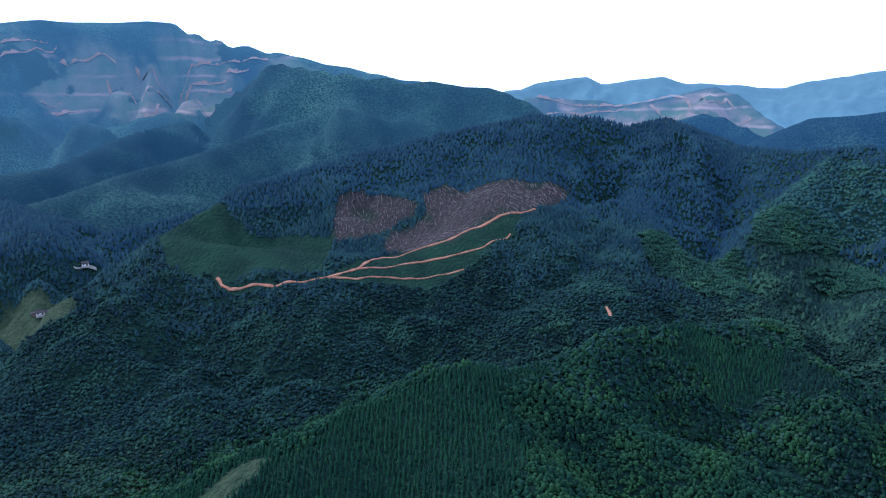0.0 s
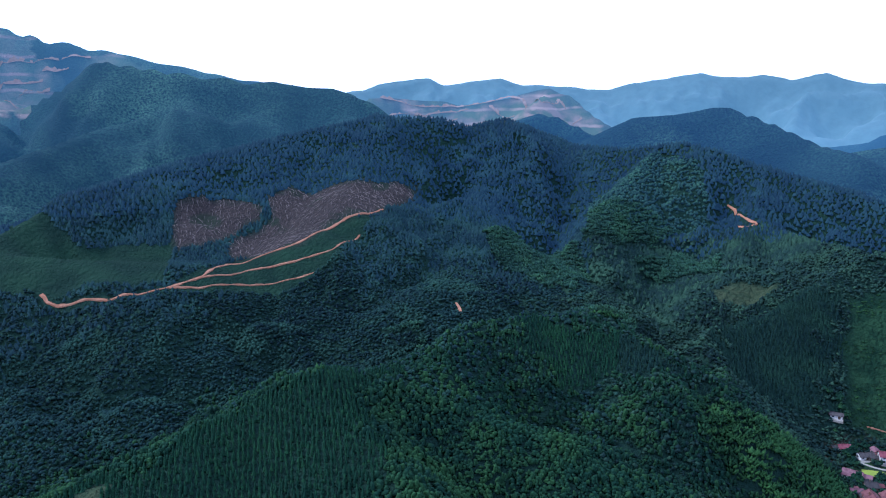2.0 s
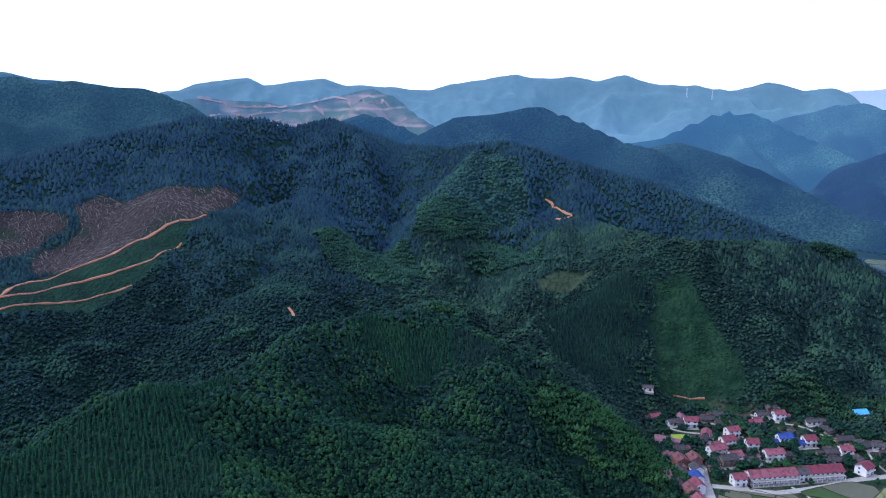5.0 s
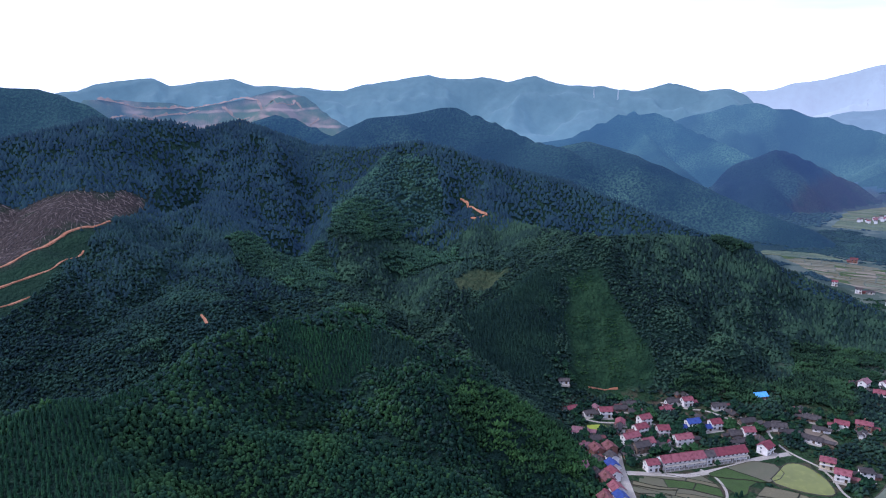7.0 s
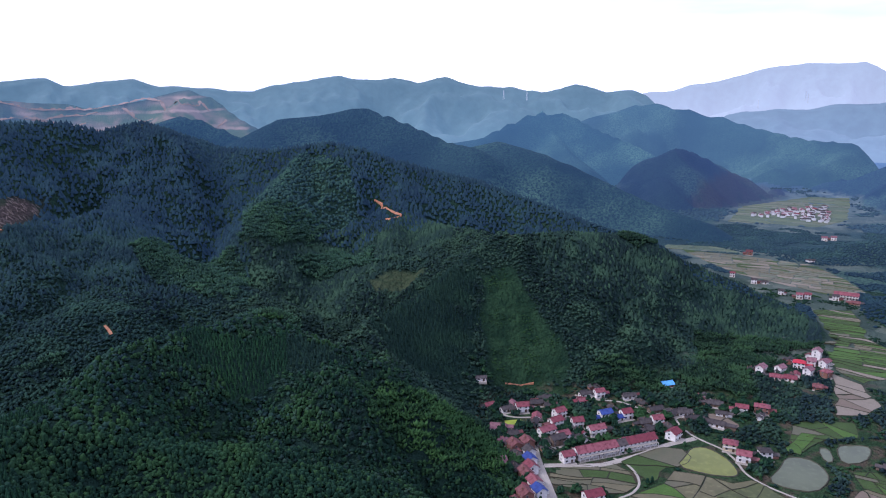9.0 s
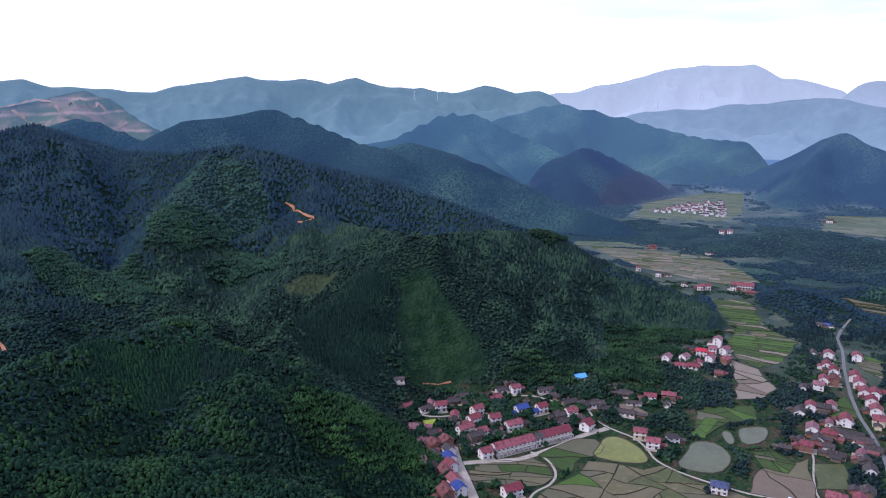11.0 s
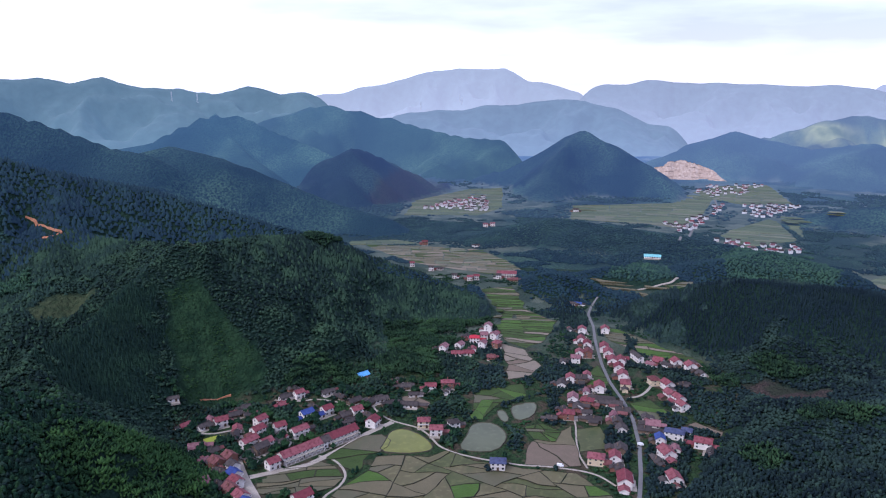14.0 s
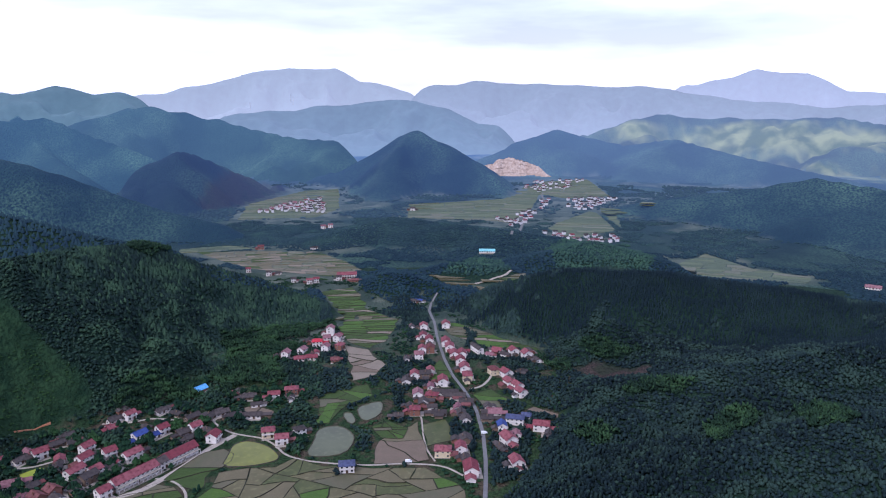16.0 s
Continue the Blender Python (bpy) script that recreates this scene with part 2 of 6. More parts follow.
def mixed(nt, fac, a, b):
    m = nt.nodes.new("ShaderNodeMix")
    m.data_type = "RGBA"
    for socket, v in ((m.inputs[0], fac), (m.inputs[6], a), (m.inputs[7], b)):
        if isinstance(v, bpy.types.NodeSocket):
            nt.links.new(v, socket)
        elif isinstance(v, tuple):
            socket.default_value = (*v, 1)
        else:
            socket.default_value = v
    return m.outputs[2]


def noise_at(nt, scale, detail=3.0, lo=0.35, hi=0.65, space="Object"):
    """A noise between 0 and 1 in metres of the place."""
    at = nt.nodes.new("ShaderNodeNewGeometry").outputs["Position"] if space == "World" else nt.nodes.new("ShaderNodeTexCoord").outputs["Object"]
    n = nt.nodes.new("ShaderNodeTexNoise")
    n.inputs["Scale"].default_value, n.inputs["Detail"].default_value = scale, detail
    nt.links.new(at, n.inputs["Vector"])
    r = nt.nodes.new("ShaderNodeMapRange")
    r.inputs[1].default_value, r.inputs[2].default_value = lo, hi
    nt.links.new(n.outputs["Fac"], r.inputs[0])
    return r.outputs[0]


def bumped(nt, bsdf, fac, strength, distance):
    b = nt.nodes.new("ShaderNodeBump")
    b.inputs["Strength"].default_value, b.inputs["Distance"].default_value = strength, distance
    nt.links.new(fac, b.inputs["Height"])
    nt.links.new(b.outputs["Normal"], bsdf.inputs["Normal"])


def attribute(nt, name):
    a = nt.nodes.new("ShaderNodeAttribute")
    a.attribute_name = name
    return a.outputs["Fac"]


def foliage(name, dark, mid, light, haze_sheen=0.0, tint=(0.4, 0.6, 0.9), haze_glow=None):
    mat, nt, bsdf = material(name)
    geo = nt.nodes.new("ShaderNodeNewGeometry")
    c = mixed(nt, noise_at(nt, 0.012, 5, 0.40, 0.60, "World"), dark, mid)
    c = mixed(nt, noise_at(nt, 0.035, 4, 0.50, 0.68, "World"), c, light)
    own = nt.nodes.new("ShaderNodeMath")
    own.operation = "POWER"
    own.inputs[1].default_value = 5.0
    nt.links.new(geo.outputs["Random Per Island"], own.inputs[0])
    c = mixed(nt, own.outputs[0], c, light)
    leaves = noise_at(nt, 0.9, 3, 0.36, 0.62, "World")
    # shade in gaps between leaves painted darker by the same noise as the bump
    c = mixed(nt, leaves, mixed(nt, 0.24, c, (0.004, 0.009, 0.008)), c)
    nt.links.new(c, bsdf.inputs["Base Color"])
    bumped(nt, bsdf, leaves, 0.45, 0.4)
    bsdf.inputs["Roughness"].default_value = 0.9
    bsdf.inputs["Specular IOR Level"].default_value = 0.04
    # a weak blue sheen stands in for haze on farther woods
    bsdf.inputs["Sheen Weight"].default_value = haze_sheen
    bsdf.inputs["Sheen Tint"].default_value = (*tint, 1)
    # on the farthest woods haze is painted as emission
    if haze_glow:
        bsdf.inputs["Emission Color"].default_value, bsdf.inputs["Emission Strength"].default_value = (*haze_glow, 1), 1.0
    return mat


def surface(name, a, b, scale=1.0, rough=0.85, fine=12.0, bump=0.3, depth=0.02, spec=0.3, space="Object"):
    """A two-tone weathered surface."""
    mat, nt, bsdf = material(name)
    c = mixed(nt, noise_at(nt, scale, 4, 0.35, 0.65, space), a, b)
    n = noise_at(nt, fine, 3, 0.3, 0.7, space)
    c = mixed(nt, n, c, tuple(v * 0.72 for v in a))
    nt.links.new(c, bsdf.inputs["Base Color"])
    bsdf.inputs["Roughness"].default_value = rough
    bsdf.inputs["Specular IOR Level"].default_value = spec
    if bump:
        bumped(nt, bsdf, n, bump, depth)
    return mat


BROADLEAF = foliage("broadleaf", (0.0082, 0.0235, 0.0165), (0.0138, 0.0385, 0.0225), (0.0270, 0.0640, 0.0235))
EASTWOOD = foliage("east_wood", (0.0095, 0.0195, 0.0190), (0.0180, 0.0365, 0.0305), (0.0370, 0.0720, 0.0420))
# farther woods are bluer copies: haze put into base colour, sheen and emission
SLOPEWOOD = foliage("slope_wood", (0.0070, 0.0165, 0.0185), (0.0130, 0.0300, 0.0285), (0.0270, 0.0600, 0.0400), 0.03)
CONIFER = foliage("conifer", (0.0074, 0.0230, 0.0155), (0.0112, 0.0340, 0.0190), (0.0185, 0.0530, 0.0220))
BAMBOO = foliage("bamboo", (0.0165, 0.0420, 0.0185), (0.0250, 0.0620, 0.0230), (0.0440, 0.1000, 0.0300))
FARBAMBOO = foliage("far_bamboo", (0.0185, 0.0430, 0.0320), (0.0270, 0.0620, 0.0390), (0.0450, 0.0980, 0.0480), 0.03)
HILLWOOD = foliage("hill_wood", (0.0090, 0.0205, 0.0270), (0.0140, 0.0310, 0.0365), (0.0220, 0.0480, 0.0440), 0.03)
FARWOOD = foliage("far_wood", (0.0075, 0.0165, 0.0200), (0.0110, 0.0240, 0.0270), (0.0170, 0.0370, 0.0340), 0.03, haze_glow=(0.006, 0.0135, 0.032))
HAZEBLUEWOOD = foliage("blue_wood", (0.0130, 0.0260, 0.0300), (0.0190, 0.0380, 0.0400), (0.0290, 0.0580, 0.0450), 0.05, haze_glow=(0.005, 0.011, 0.026))
HAZEBAMBOO = foliage("haze_bamboo", (0.0170, 0.0370, 0.0280), (0.0240, 0.0510, 0.0330), (0.0380, 0.0800, 0.0410), 0.03, haze_glow=(0.004, 0.010, 0.022))
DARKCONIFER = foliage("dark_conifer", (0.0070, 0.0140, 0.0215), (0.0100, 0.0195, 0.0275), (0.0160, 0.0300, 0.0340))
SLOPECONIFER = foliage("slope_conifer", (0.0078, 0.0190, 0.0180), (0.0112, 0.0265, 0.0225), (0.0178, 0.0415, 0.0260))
HAZEWOOD = foliage("haze_wood", (0.0130, 0.0260, 0.0300), (0.0190, 0.0380, 0.0400), (0.0290, 0.0580, 0.0450), 0.05, haze_glow=(0.020, 0.036, 0.076))
DUSKWOOD = foliage("dusk_wood", (0.0078, 0.0150, 0.0195), (0.0145, 0.0275, 0.0310), (0.0295, 0.0540, 0.0430))
EASTBAMBOO = foliage("grove_bamboo", (0.0120, 0.0270, 0.0185), (0.0190, 0.0425, 0.0235), (0.0360, 0.0770, 0.0330))
SCRUBLEAF = foliage("scrub_leaf", (0.0130, 0.0320, 0.0140), (0.0200, 0.0480, 0.0170), (0.0320, 0.0720, 0.0220))

# ---- land cover ----
# plan begin
NORTH_LANE = [
    (375.5, 420.8, 322, 'white', 9, 5, 1),
    (381.4, 379.5, 332, 'red', 10, 8, 2),
    (398.3, 380.8, 332, 'old', 11, 7, 1),
    (396.5, 354.7, 352, 'red', 10, 8, 2),
    (372.1, 387.2, 352, 'dark', 11, 6, 1),
    (380.0, 362.3, 42, 'red', 9, 7, 1),
    (394.2, 334.6, 334, 'red', 9, 8, 2),
    (395.3, 317.5, 342, 'red', 14, 8, 2),
    (382.3, 345.1, 352, 'red', 11, 8, 2),
    (365.5, 338.3, 352, 'red', 14, 8, 2),
]
STREET_WEST = [
    (361.7, 324.6, 347, 'old', 12, 8, 2),
    (369.6, 326.2, 347, 'red', 9, 8, 2),
    (345.0, 367.4, 312, 'pink', 12, 9, 1),
    (345.7, 352.9, 342, 'old', 8, 7, 1),
    (332.2, 336.7, 72, 'clay', 10, 9, 2),
    (341.9, 334.1, 72, 'clay', 9, 9, 2),
    (333.0, 323.2, 72, 'white', 8, 8, 2),
    (325.4, 315.2, 72, 'blue', 9, 8, 2),
    (318.8, 307.6, 72, 'red', 9, 8, 2),
    (310.7, 304.4, 72, 'clay', 10, 8, 2),
    (306.7, 292.8, 72, 'red', 9, 9, 2),
    (301.6, 283.6, 72, 'blue', 9, 8, 2),
    (325.4, 325.1, 72, 'old', 8, 8, 1),
]
STREET_WEST_BACK = [
    (313.1, 316.3, 72, 'old', 8, 7, 1),
    (287.9, 282.0, 72, 'clay', 10, 9, 2),
    (348.5, 303.3, 342, 'red', 9, 8, 2),
    (323.5, 260.0, 342, 'red', 13, 9, 2),
    (355.5, 328.4, 347, 'dark', 9, 8, 1),
]
LONG_ROWS = [
    (371.1, 298.1, 342, 'row', 31, 9, 2),
    (404.0, 287.8, 342, 'row', 26, 9, 2),
    (390.0, 291.6, 342, 'white', 7, 9, 2),
]
BLUE_HOUSE = [
    (421.6, 330.9, 342, 'blue', 11, 8, 2),
    (412.6, 332.6, 342, 'blue', 6, 5, 1),
    (427.7, 323.0, 342, 'blue', 8, 6, 1),
    (434.9, 321.8, 342, 'red', 9, 8, 2),
    (450.4, 360.6, 342, 'red', 9, 7, 2),
    (443.3, 367.8, 342, 'dark', 14, 6, 1),
    (467.0, 343.9, 342, 'white', 13, 5, 1),
    (444.0, 300.3, 334, 'red', 9, 8, 2),
    (436.8, 305.4, 342, 'old', 12, 7, 1),
    (433.1, 278.7, 7, 'red', 10, 9, 2),
    (462.1, 314.5, 342, 'old', 13, 7, 1),
    (466.9, 301.9, 2, 'old', 9, 7, 1),
    (474.7, 297.1, 322, 'dark', 12, 7, 1),
    (512.7, 339.6, 342, 'shed', 12, 8, 1),
]
POND_LANE = [
    (508.3, 291.6, 300, 'old', 12, 7, 1),
    (495.2, 278.2, 299, 'white', 9, 5, 1),
    (512.5, 271.6, 298, 'red', 10, 7, 2),
    (526.1, 262.6, 297, 'brick', 12, 8, 2),
    (476.0, 271.5, 290, 'dark', 15, 7, 1),
    (449.9, 244.4, 299, 'beige', 10, 9, 2),
    (441.9, 229.7, 297, 'red', 10, 8, 2),
    (457.4, 223.2, 316, 'grey', 9, 8, 2),
    (416.4, 170.5, 292, 'slate', 11, 9, 2),
]
HILL_CLUSTER = [
    (606.7, 307.0, 7, 'pink', 10, 8, 2),
    (618.9, 295.9, 356, 'pink', 9, 8, 2),
    (601.5, 290.5, 296, 'red', 11, 7, 1),
    (608.1, 281.2, 295, 'red', 11, 8, 1),
    (644.2, 291.3, 294, 'scarlet', 11, 9, 2),
    (632.8, 277.6, 4, 'pink', 9, 8, 2),
    (678.9, 291.8, 13, 'pink', 9, 9, 3),
    (662.2, 277.6, 3, 'pink', 9, 8, 2),
    (657.2, 286.6, 294, 'pink', 8, 8, 2),
    (640.0, 265.7, 353, 'brick', 9, 8, 2),
    (606.7, 257.2, 293, 'clay', 8, 7, 1),
]
ROAD_NORTH = [
    (719.9, 203.2, 17, 'red', 9, 9, 2),
    (688.0, 194.8, 17, 'red', 10, 8, 2),
    (678.0, 185.7, 17, 'red', 11, 8, 2),
    (649.2, 184.8, 17, 'red', 10, 8, 2),
    (653.2, 177.9, 17, 'clay', 11, 9, 2),
    (632.9, 183.5, 107, 'pink', 9, 8, 2),
    (731.7, 182.0, 17, 'red', 10, 9, 2),
    (676.4, 168.3, 17, 'red', 14, 9, 2),
    (662.7, 161.0, 17, 'red', 13, 9, 2),
    (643.3, 151.8, 17, 'red', 12, 9, 2),
    (646.9, 145.1, 17, 'red', 12, 8, 2),
    (628.1, 142.4, 17, 'red', 10, 9, 2),
    (611.3, 134.8, 17, 'red', 12, 9, 2),
    (592.4, 127.9, 17, 'beige', 12, 9, 2),
]
EAST_GROUP = [
    (664.6, 134.1, 39, 'dark', 20, 6, 2),
    (669.2, 115.0, 77, 'red', 10, 8, 1),
    (659.4, 106.7, 77, 'white', 7, 6, 1),
    (665.7, 98.7, 32, 'red', 10, 9, 2),
    (660.5, 85.5, 32, 'red', 10, 10, 2),
    (611.5, 108.2, 37, 'tan', 11, 9, 2),
    (607.4, 96.1, 42, 'red', 11, 9, 2),
    (587.1, 90.2, 42, 'red', 10, 9, 2),
    (581.1, 82.7, 42, 'red', 11, 8, 2),
    (567.7, 77.5, 42, 'red', 10, 8, 2),
]
ROAD_WEST = [
    (583.8, 173.3, 17, 'red', 10, 8, 2),
    (572.1, 177.3, 17, 'dark', 9, 9, 1),
    (586.4, 164.3, 107, 'old', 10, 8, 2),
    (595.3, 162.0, 17, 'red', 9, 7, 2),
    (575.8, 145.9, 17, 'red', 13, 9, 2),
    (542.6, 146.5, 97, 'brick', 11, 8, 2),
    (543.3, 158.6, 17, 'pink', 11, 9, 2),
    (533.1, 150.9, 17, 'dark', 8, 9, 1),
    (512.9, 152.1, 17, 'brick', 9, 9, 2),
    (516.0, 133.6, 102, 'old', 12, 7, 1),
    (556.8, 135.3, 102, 'dark', 16, 8, 1),
    (551.5, 127.2, 102, 'dark', 14, 8, 1),
    (541.3, 117.8, 102, 'old', 12, 9, 1),
]
ROAD_SOUTH = [
    (509.0, 111.1, 17, 'dark', 9, 9, 1),
    (520.0, 117.1, 17, 'old', 9, 8, 1),
    (476.8, 103.9, 17, 'old', 11, 10, 1),
    (452.7, 114.5, 102, 'beige', 12, 10, 2),
    (459.5, 103.6, 17, 'red', 10, 8, 2),
    (432.6, 90.5, 17, 'red', 15, 10, 2),
    (527.1, 91.8, 102, 'pink', 11, 10, 1),
    (515.2, 95.7, 102, 'old', 10, 8, 1),
    (500.4, 81.8, 17, 'blue', 9, 7, 2),
    (514.7, 74.2, 92, 'slate', 15, 9, 2),
    (515.6, 81.7, 92, 'white', 6, 6, 1),
    (526.7, 67.5, 92, 'slate', 8, 8, 1),
    (481.4, 73.7, 37, 'red', 13, 10, 2),
    (508.2, 53.5, 92, 'red', 13, 9, 2),
]
ROAD_END = [
    (448.6, 63.1, 27, 'red', 11, 9, 2),
    (820.4, 237.3, 97, 'blue', 11, 7, 1),
    (813.8, 242.0, 97, 'white', 7, 6, 1),
]
MID_VALLEY = [
    (914.1, 514.5, 299, 'red', 9, 7, 2),
    (902.7, 477.1, 298, 'white', 10, 7, 2),
    (911.9, 468.0, 297, 'white', 8, 6, 1),
    (876.4, 427.2, 296, 'white', 9, 7, 2),
    (875.3, 403.9, 295, 'red', 10, 8, 2),
    (883.6, 397.8, 294, 'red', 10, 8, 2),
    (901.9, 373.0, 292, 'white', 10, 8, 2),
    (917.1, 367.5, 292, 'row', 26, 9, 2),
    (897.7, 348.6, 291, 'clay', 12, 9, 1),
    (1063.1, 573.7, 298, 'clay', 13, 10, 2),
    (1269.4, 553.8, 294, 'pink', 12, 9, 2),
    (1284.1, 545.1, 293, 'pink', 12, 9, 2),
    (1074.2, 483.5, 294, 'white', 12, 7, 1),
]
BASIN_HUT = [
    (-368.0, 645.5, 30, 'white', 8, 6, 1),
    (-366.4, 733.6, 27, 'white', 7, 6, 1),
]
FAR_SHED = [
    (1105.5, 208.6, 281, 'teal', 27, 10, 1),
    (1532.5, 456.4, 287, 'white', 16, 12, 2),
    (1025.6, -311.9, 253, 'pink', 26, 12, 1),
]
HOUSES = NORTH_LANE + STREET_WEST + STREET_WEST_BACK + LONG_ROWS + BLUE_HOUSE + POND_LANE + HILL_CLUSTER + ROAD_NORTH + EAST_GROUP + ROAD_WEST + ROAD_SOUTH + ROAD_END + MID_VALLEY + BASIN_HUT + FAR_SHED
ROADS = {
    "main_road": (2.7, [(381.3, 71.9), (416.8, 77.7), (452.2, 84.5), (491.1, 93.9), (532.2, 107.6), (561.1, 121.2), (599.2, 142.8), (638.2, 160.1), (696.6, 182.1), (749.9, 199.5), (788.0, 215.9), (825.5, 222.8), (837.9, 218.8)]),
    "pond_lane": (1.5, [(428.7, 94.7), (437.0, 107.6), (438.1, 118.9), (433.9, 140.3), (427.0, 157.3), (422.7, 183.9), (421.9, 204.7), (426.5, 220.3), (438.0, 232.7), (446.1, 247.1), (446.1, 259.3), (447.5, 272.6), (454.0, 286.8), (464.3, 298.6)]),
    "village_street": (6, [(292.6, 256.4), (310.6, 282.7), (321.4, 299.0), (331.8, 314.2), (343.8, 329.2)]),
    "row_lane": (4.6, [(331.9, 308.4), (343.9, 299.4), (362.1, 285.3), (379.1, 281.2), (397.7, 277.5), (420.7, 275.7), (445.2, 268.7)]),
    "field_path": (1.6, [(376.4, 286.5), (377.3, 275.2), (370.5, 262.4), (361.9, 253.8), (348.7, 249.9), (336.7, 252.7), (325.0, 248.3)]),
    "north_lane": (1.8, [(362.5, 388.0), (368.5, 374.0), (382.2, 364.3), (395.8, 354.0), (402.9, 348.9)]),
    "hill_lane": (1.8, [(457.9, 318.9), (455.8, 345.5), (442.1, 358.2), (437.3, 374.8)]),
    "plot_path": (1.2, [(442.7, 117.3), (457.6, 127.4), (477.2, 135.4), (507.6, 145.3), (516.4, 151.0)]),
    "east_lane": (2.2, [(571.3, 121.1), (579.2, 112.6), (596.0, 109.5), (607.3, 109.2)]),
    "far_road": (4, [(1165.1, 180.2), (1412.4, 196.6), (1580.9, 196.0), (1720.8, 187.3), (1871.8, 214.4), (1999.7, 203.4), (2142.9, 186.0)]),
    "basin_path": (3, [(-373.4, 724.4), (-366.5, 733.6), (-357.8, 738.9)]),
    "shed_road": (2.6, [(910.8, 187.8), (922.9, 167.7), (936.8, 151.4), (958.7, 147.4)]),
}
BENCHES = [
    [(-1038, 1787), (-996, 1807), (-953, 1840)], [(-1033, 1771), (-978, 1794), (-935, 1843)], [(-925, 1830), (-868, 1838), (-808, 1872)],
    [(-817, 1836), (-720, 1767), (-679, 1873), (-639, 1921)], [(-767, 1889), (-699, 1861), (-643, 1941), (-528, 1947), (-450, 1954)],
    [(-678, 1690), (-670, 1882), (-594, 1911), (-535, 1906)], [(-665, 1721), (-647, 1811), (-566, 1771)], [(-937, 1744), (-900, 1774)],
    [(-912, 1740), (-860, 1770)], [(-639, 1921), (-552, 1920)], [(-554, 1931), (-496, 1932)], [(451, 2163), (492, 2123), (550, 2100), (603, 2095)],
    [(588, 2134), (620, 2100), (645, 2054)], [(680, 2097), (698, 1990), (771, 2046), (786, 2021)], [(278, 2227), (359, 2206), (487, 2181), (590, 2143), (650, 2129), (680, 2097)],
    [(298, 2184), (405, 2182), (495, 2142)], [(733, 1954), (790, 1983), (818, 1982)], [(356, 2188), (454, 2179), (530, 2155)],
]
TRACKS = {
    "felled_upper": (2.1, [(-213.7, 673.9), (-207.4, 668.6), (-208.6, 665.0), (-199.5, 660.5), (-185.0, 655.4), (-149.3, 647.0), (-119.6, 651.1), (-92.8, 663.5), (-79.2, 673.4), (-62.6, 736.3), (-38.9, 739.0), (-6.9, 735.0), (13.3, 737.9), (22.7, 746.7), (42.1, 760.8), (56.8, 775.9), (73.3, 778.6), (100.2, 791.7)]),
    "felled_middle": (1.6, [(-83.6, 669.8), (-56.1, 690.7), (-42.8, 713.7), (-6.7, 712.0), (16.9, 714.8), (40.0, 717.9), (59.9, 742.6), (70.1, 752.7)]),
    "felled_lower": (1.5, [(-106.0, 656.5), (-77.7, 658.4), (-54.7, 670.8), (-28.9, 689.4), (-11.5, 691.9), (20.3, 694.7)]),
    "cut_bank": (1.0, [(398.1, 416.3), (406.3, 415.3), (415.6, 413.2), (422.6, 407.4)]),
    "pyramid_track": (2.1, [(499.1, 762.1), (503.4, 752.1), (492.3, 733.0), (486.7, 706.6), (485.3, 693.0), (488.9, 685.5), (478.6, 689.1), (474.6, 704.0)]),
    "orange_spot": (1.6, [(137.2, 596.4), (138.5, 588.9), (137.7, 580.9)]),
}
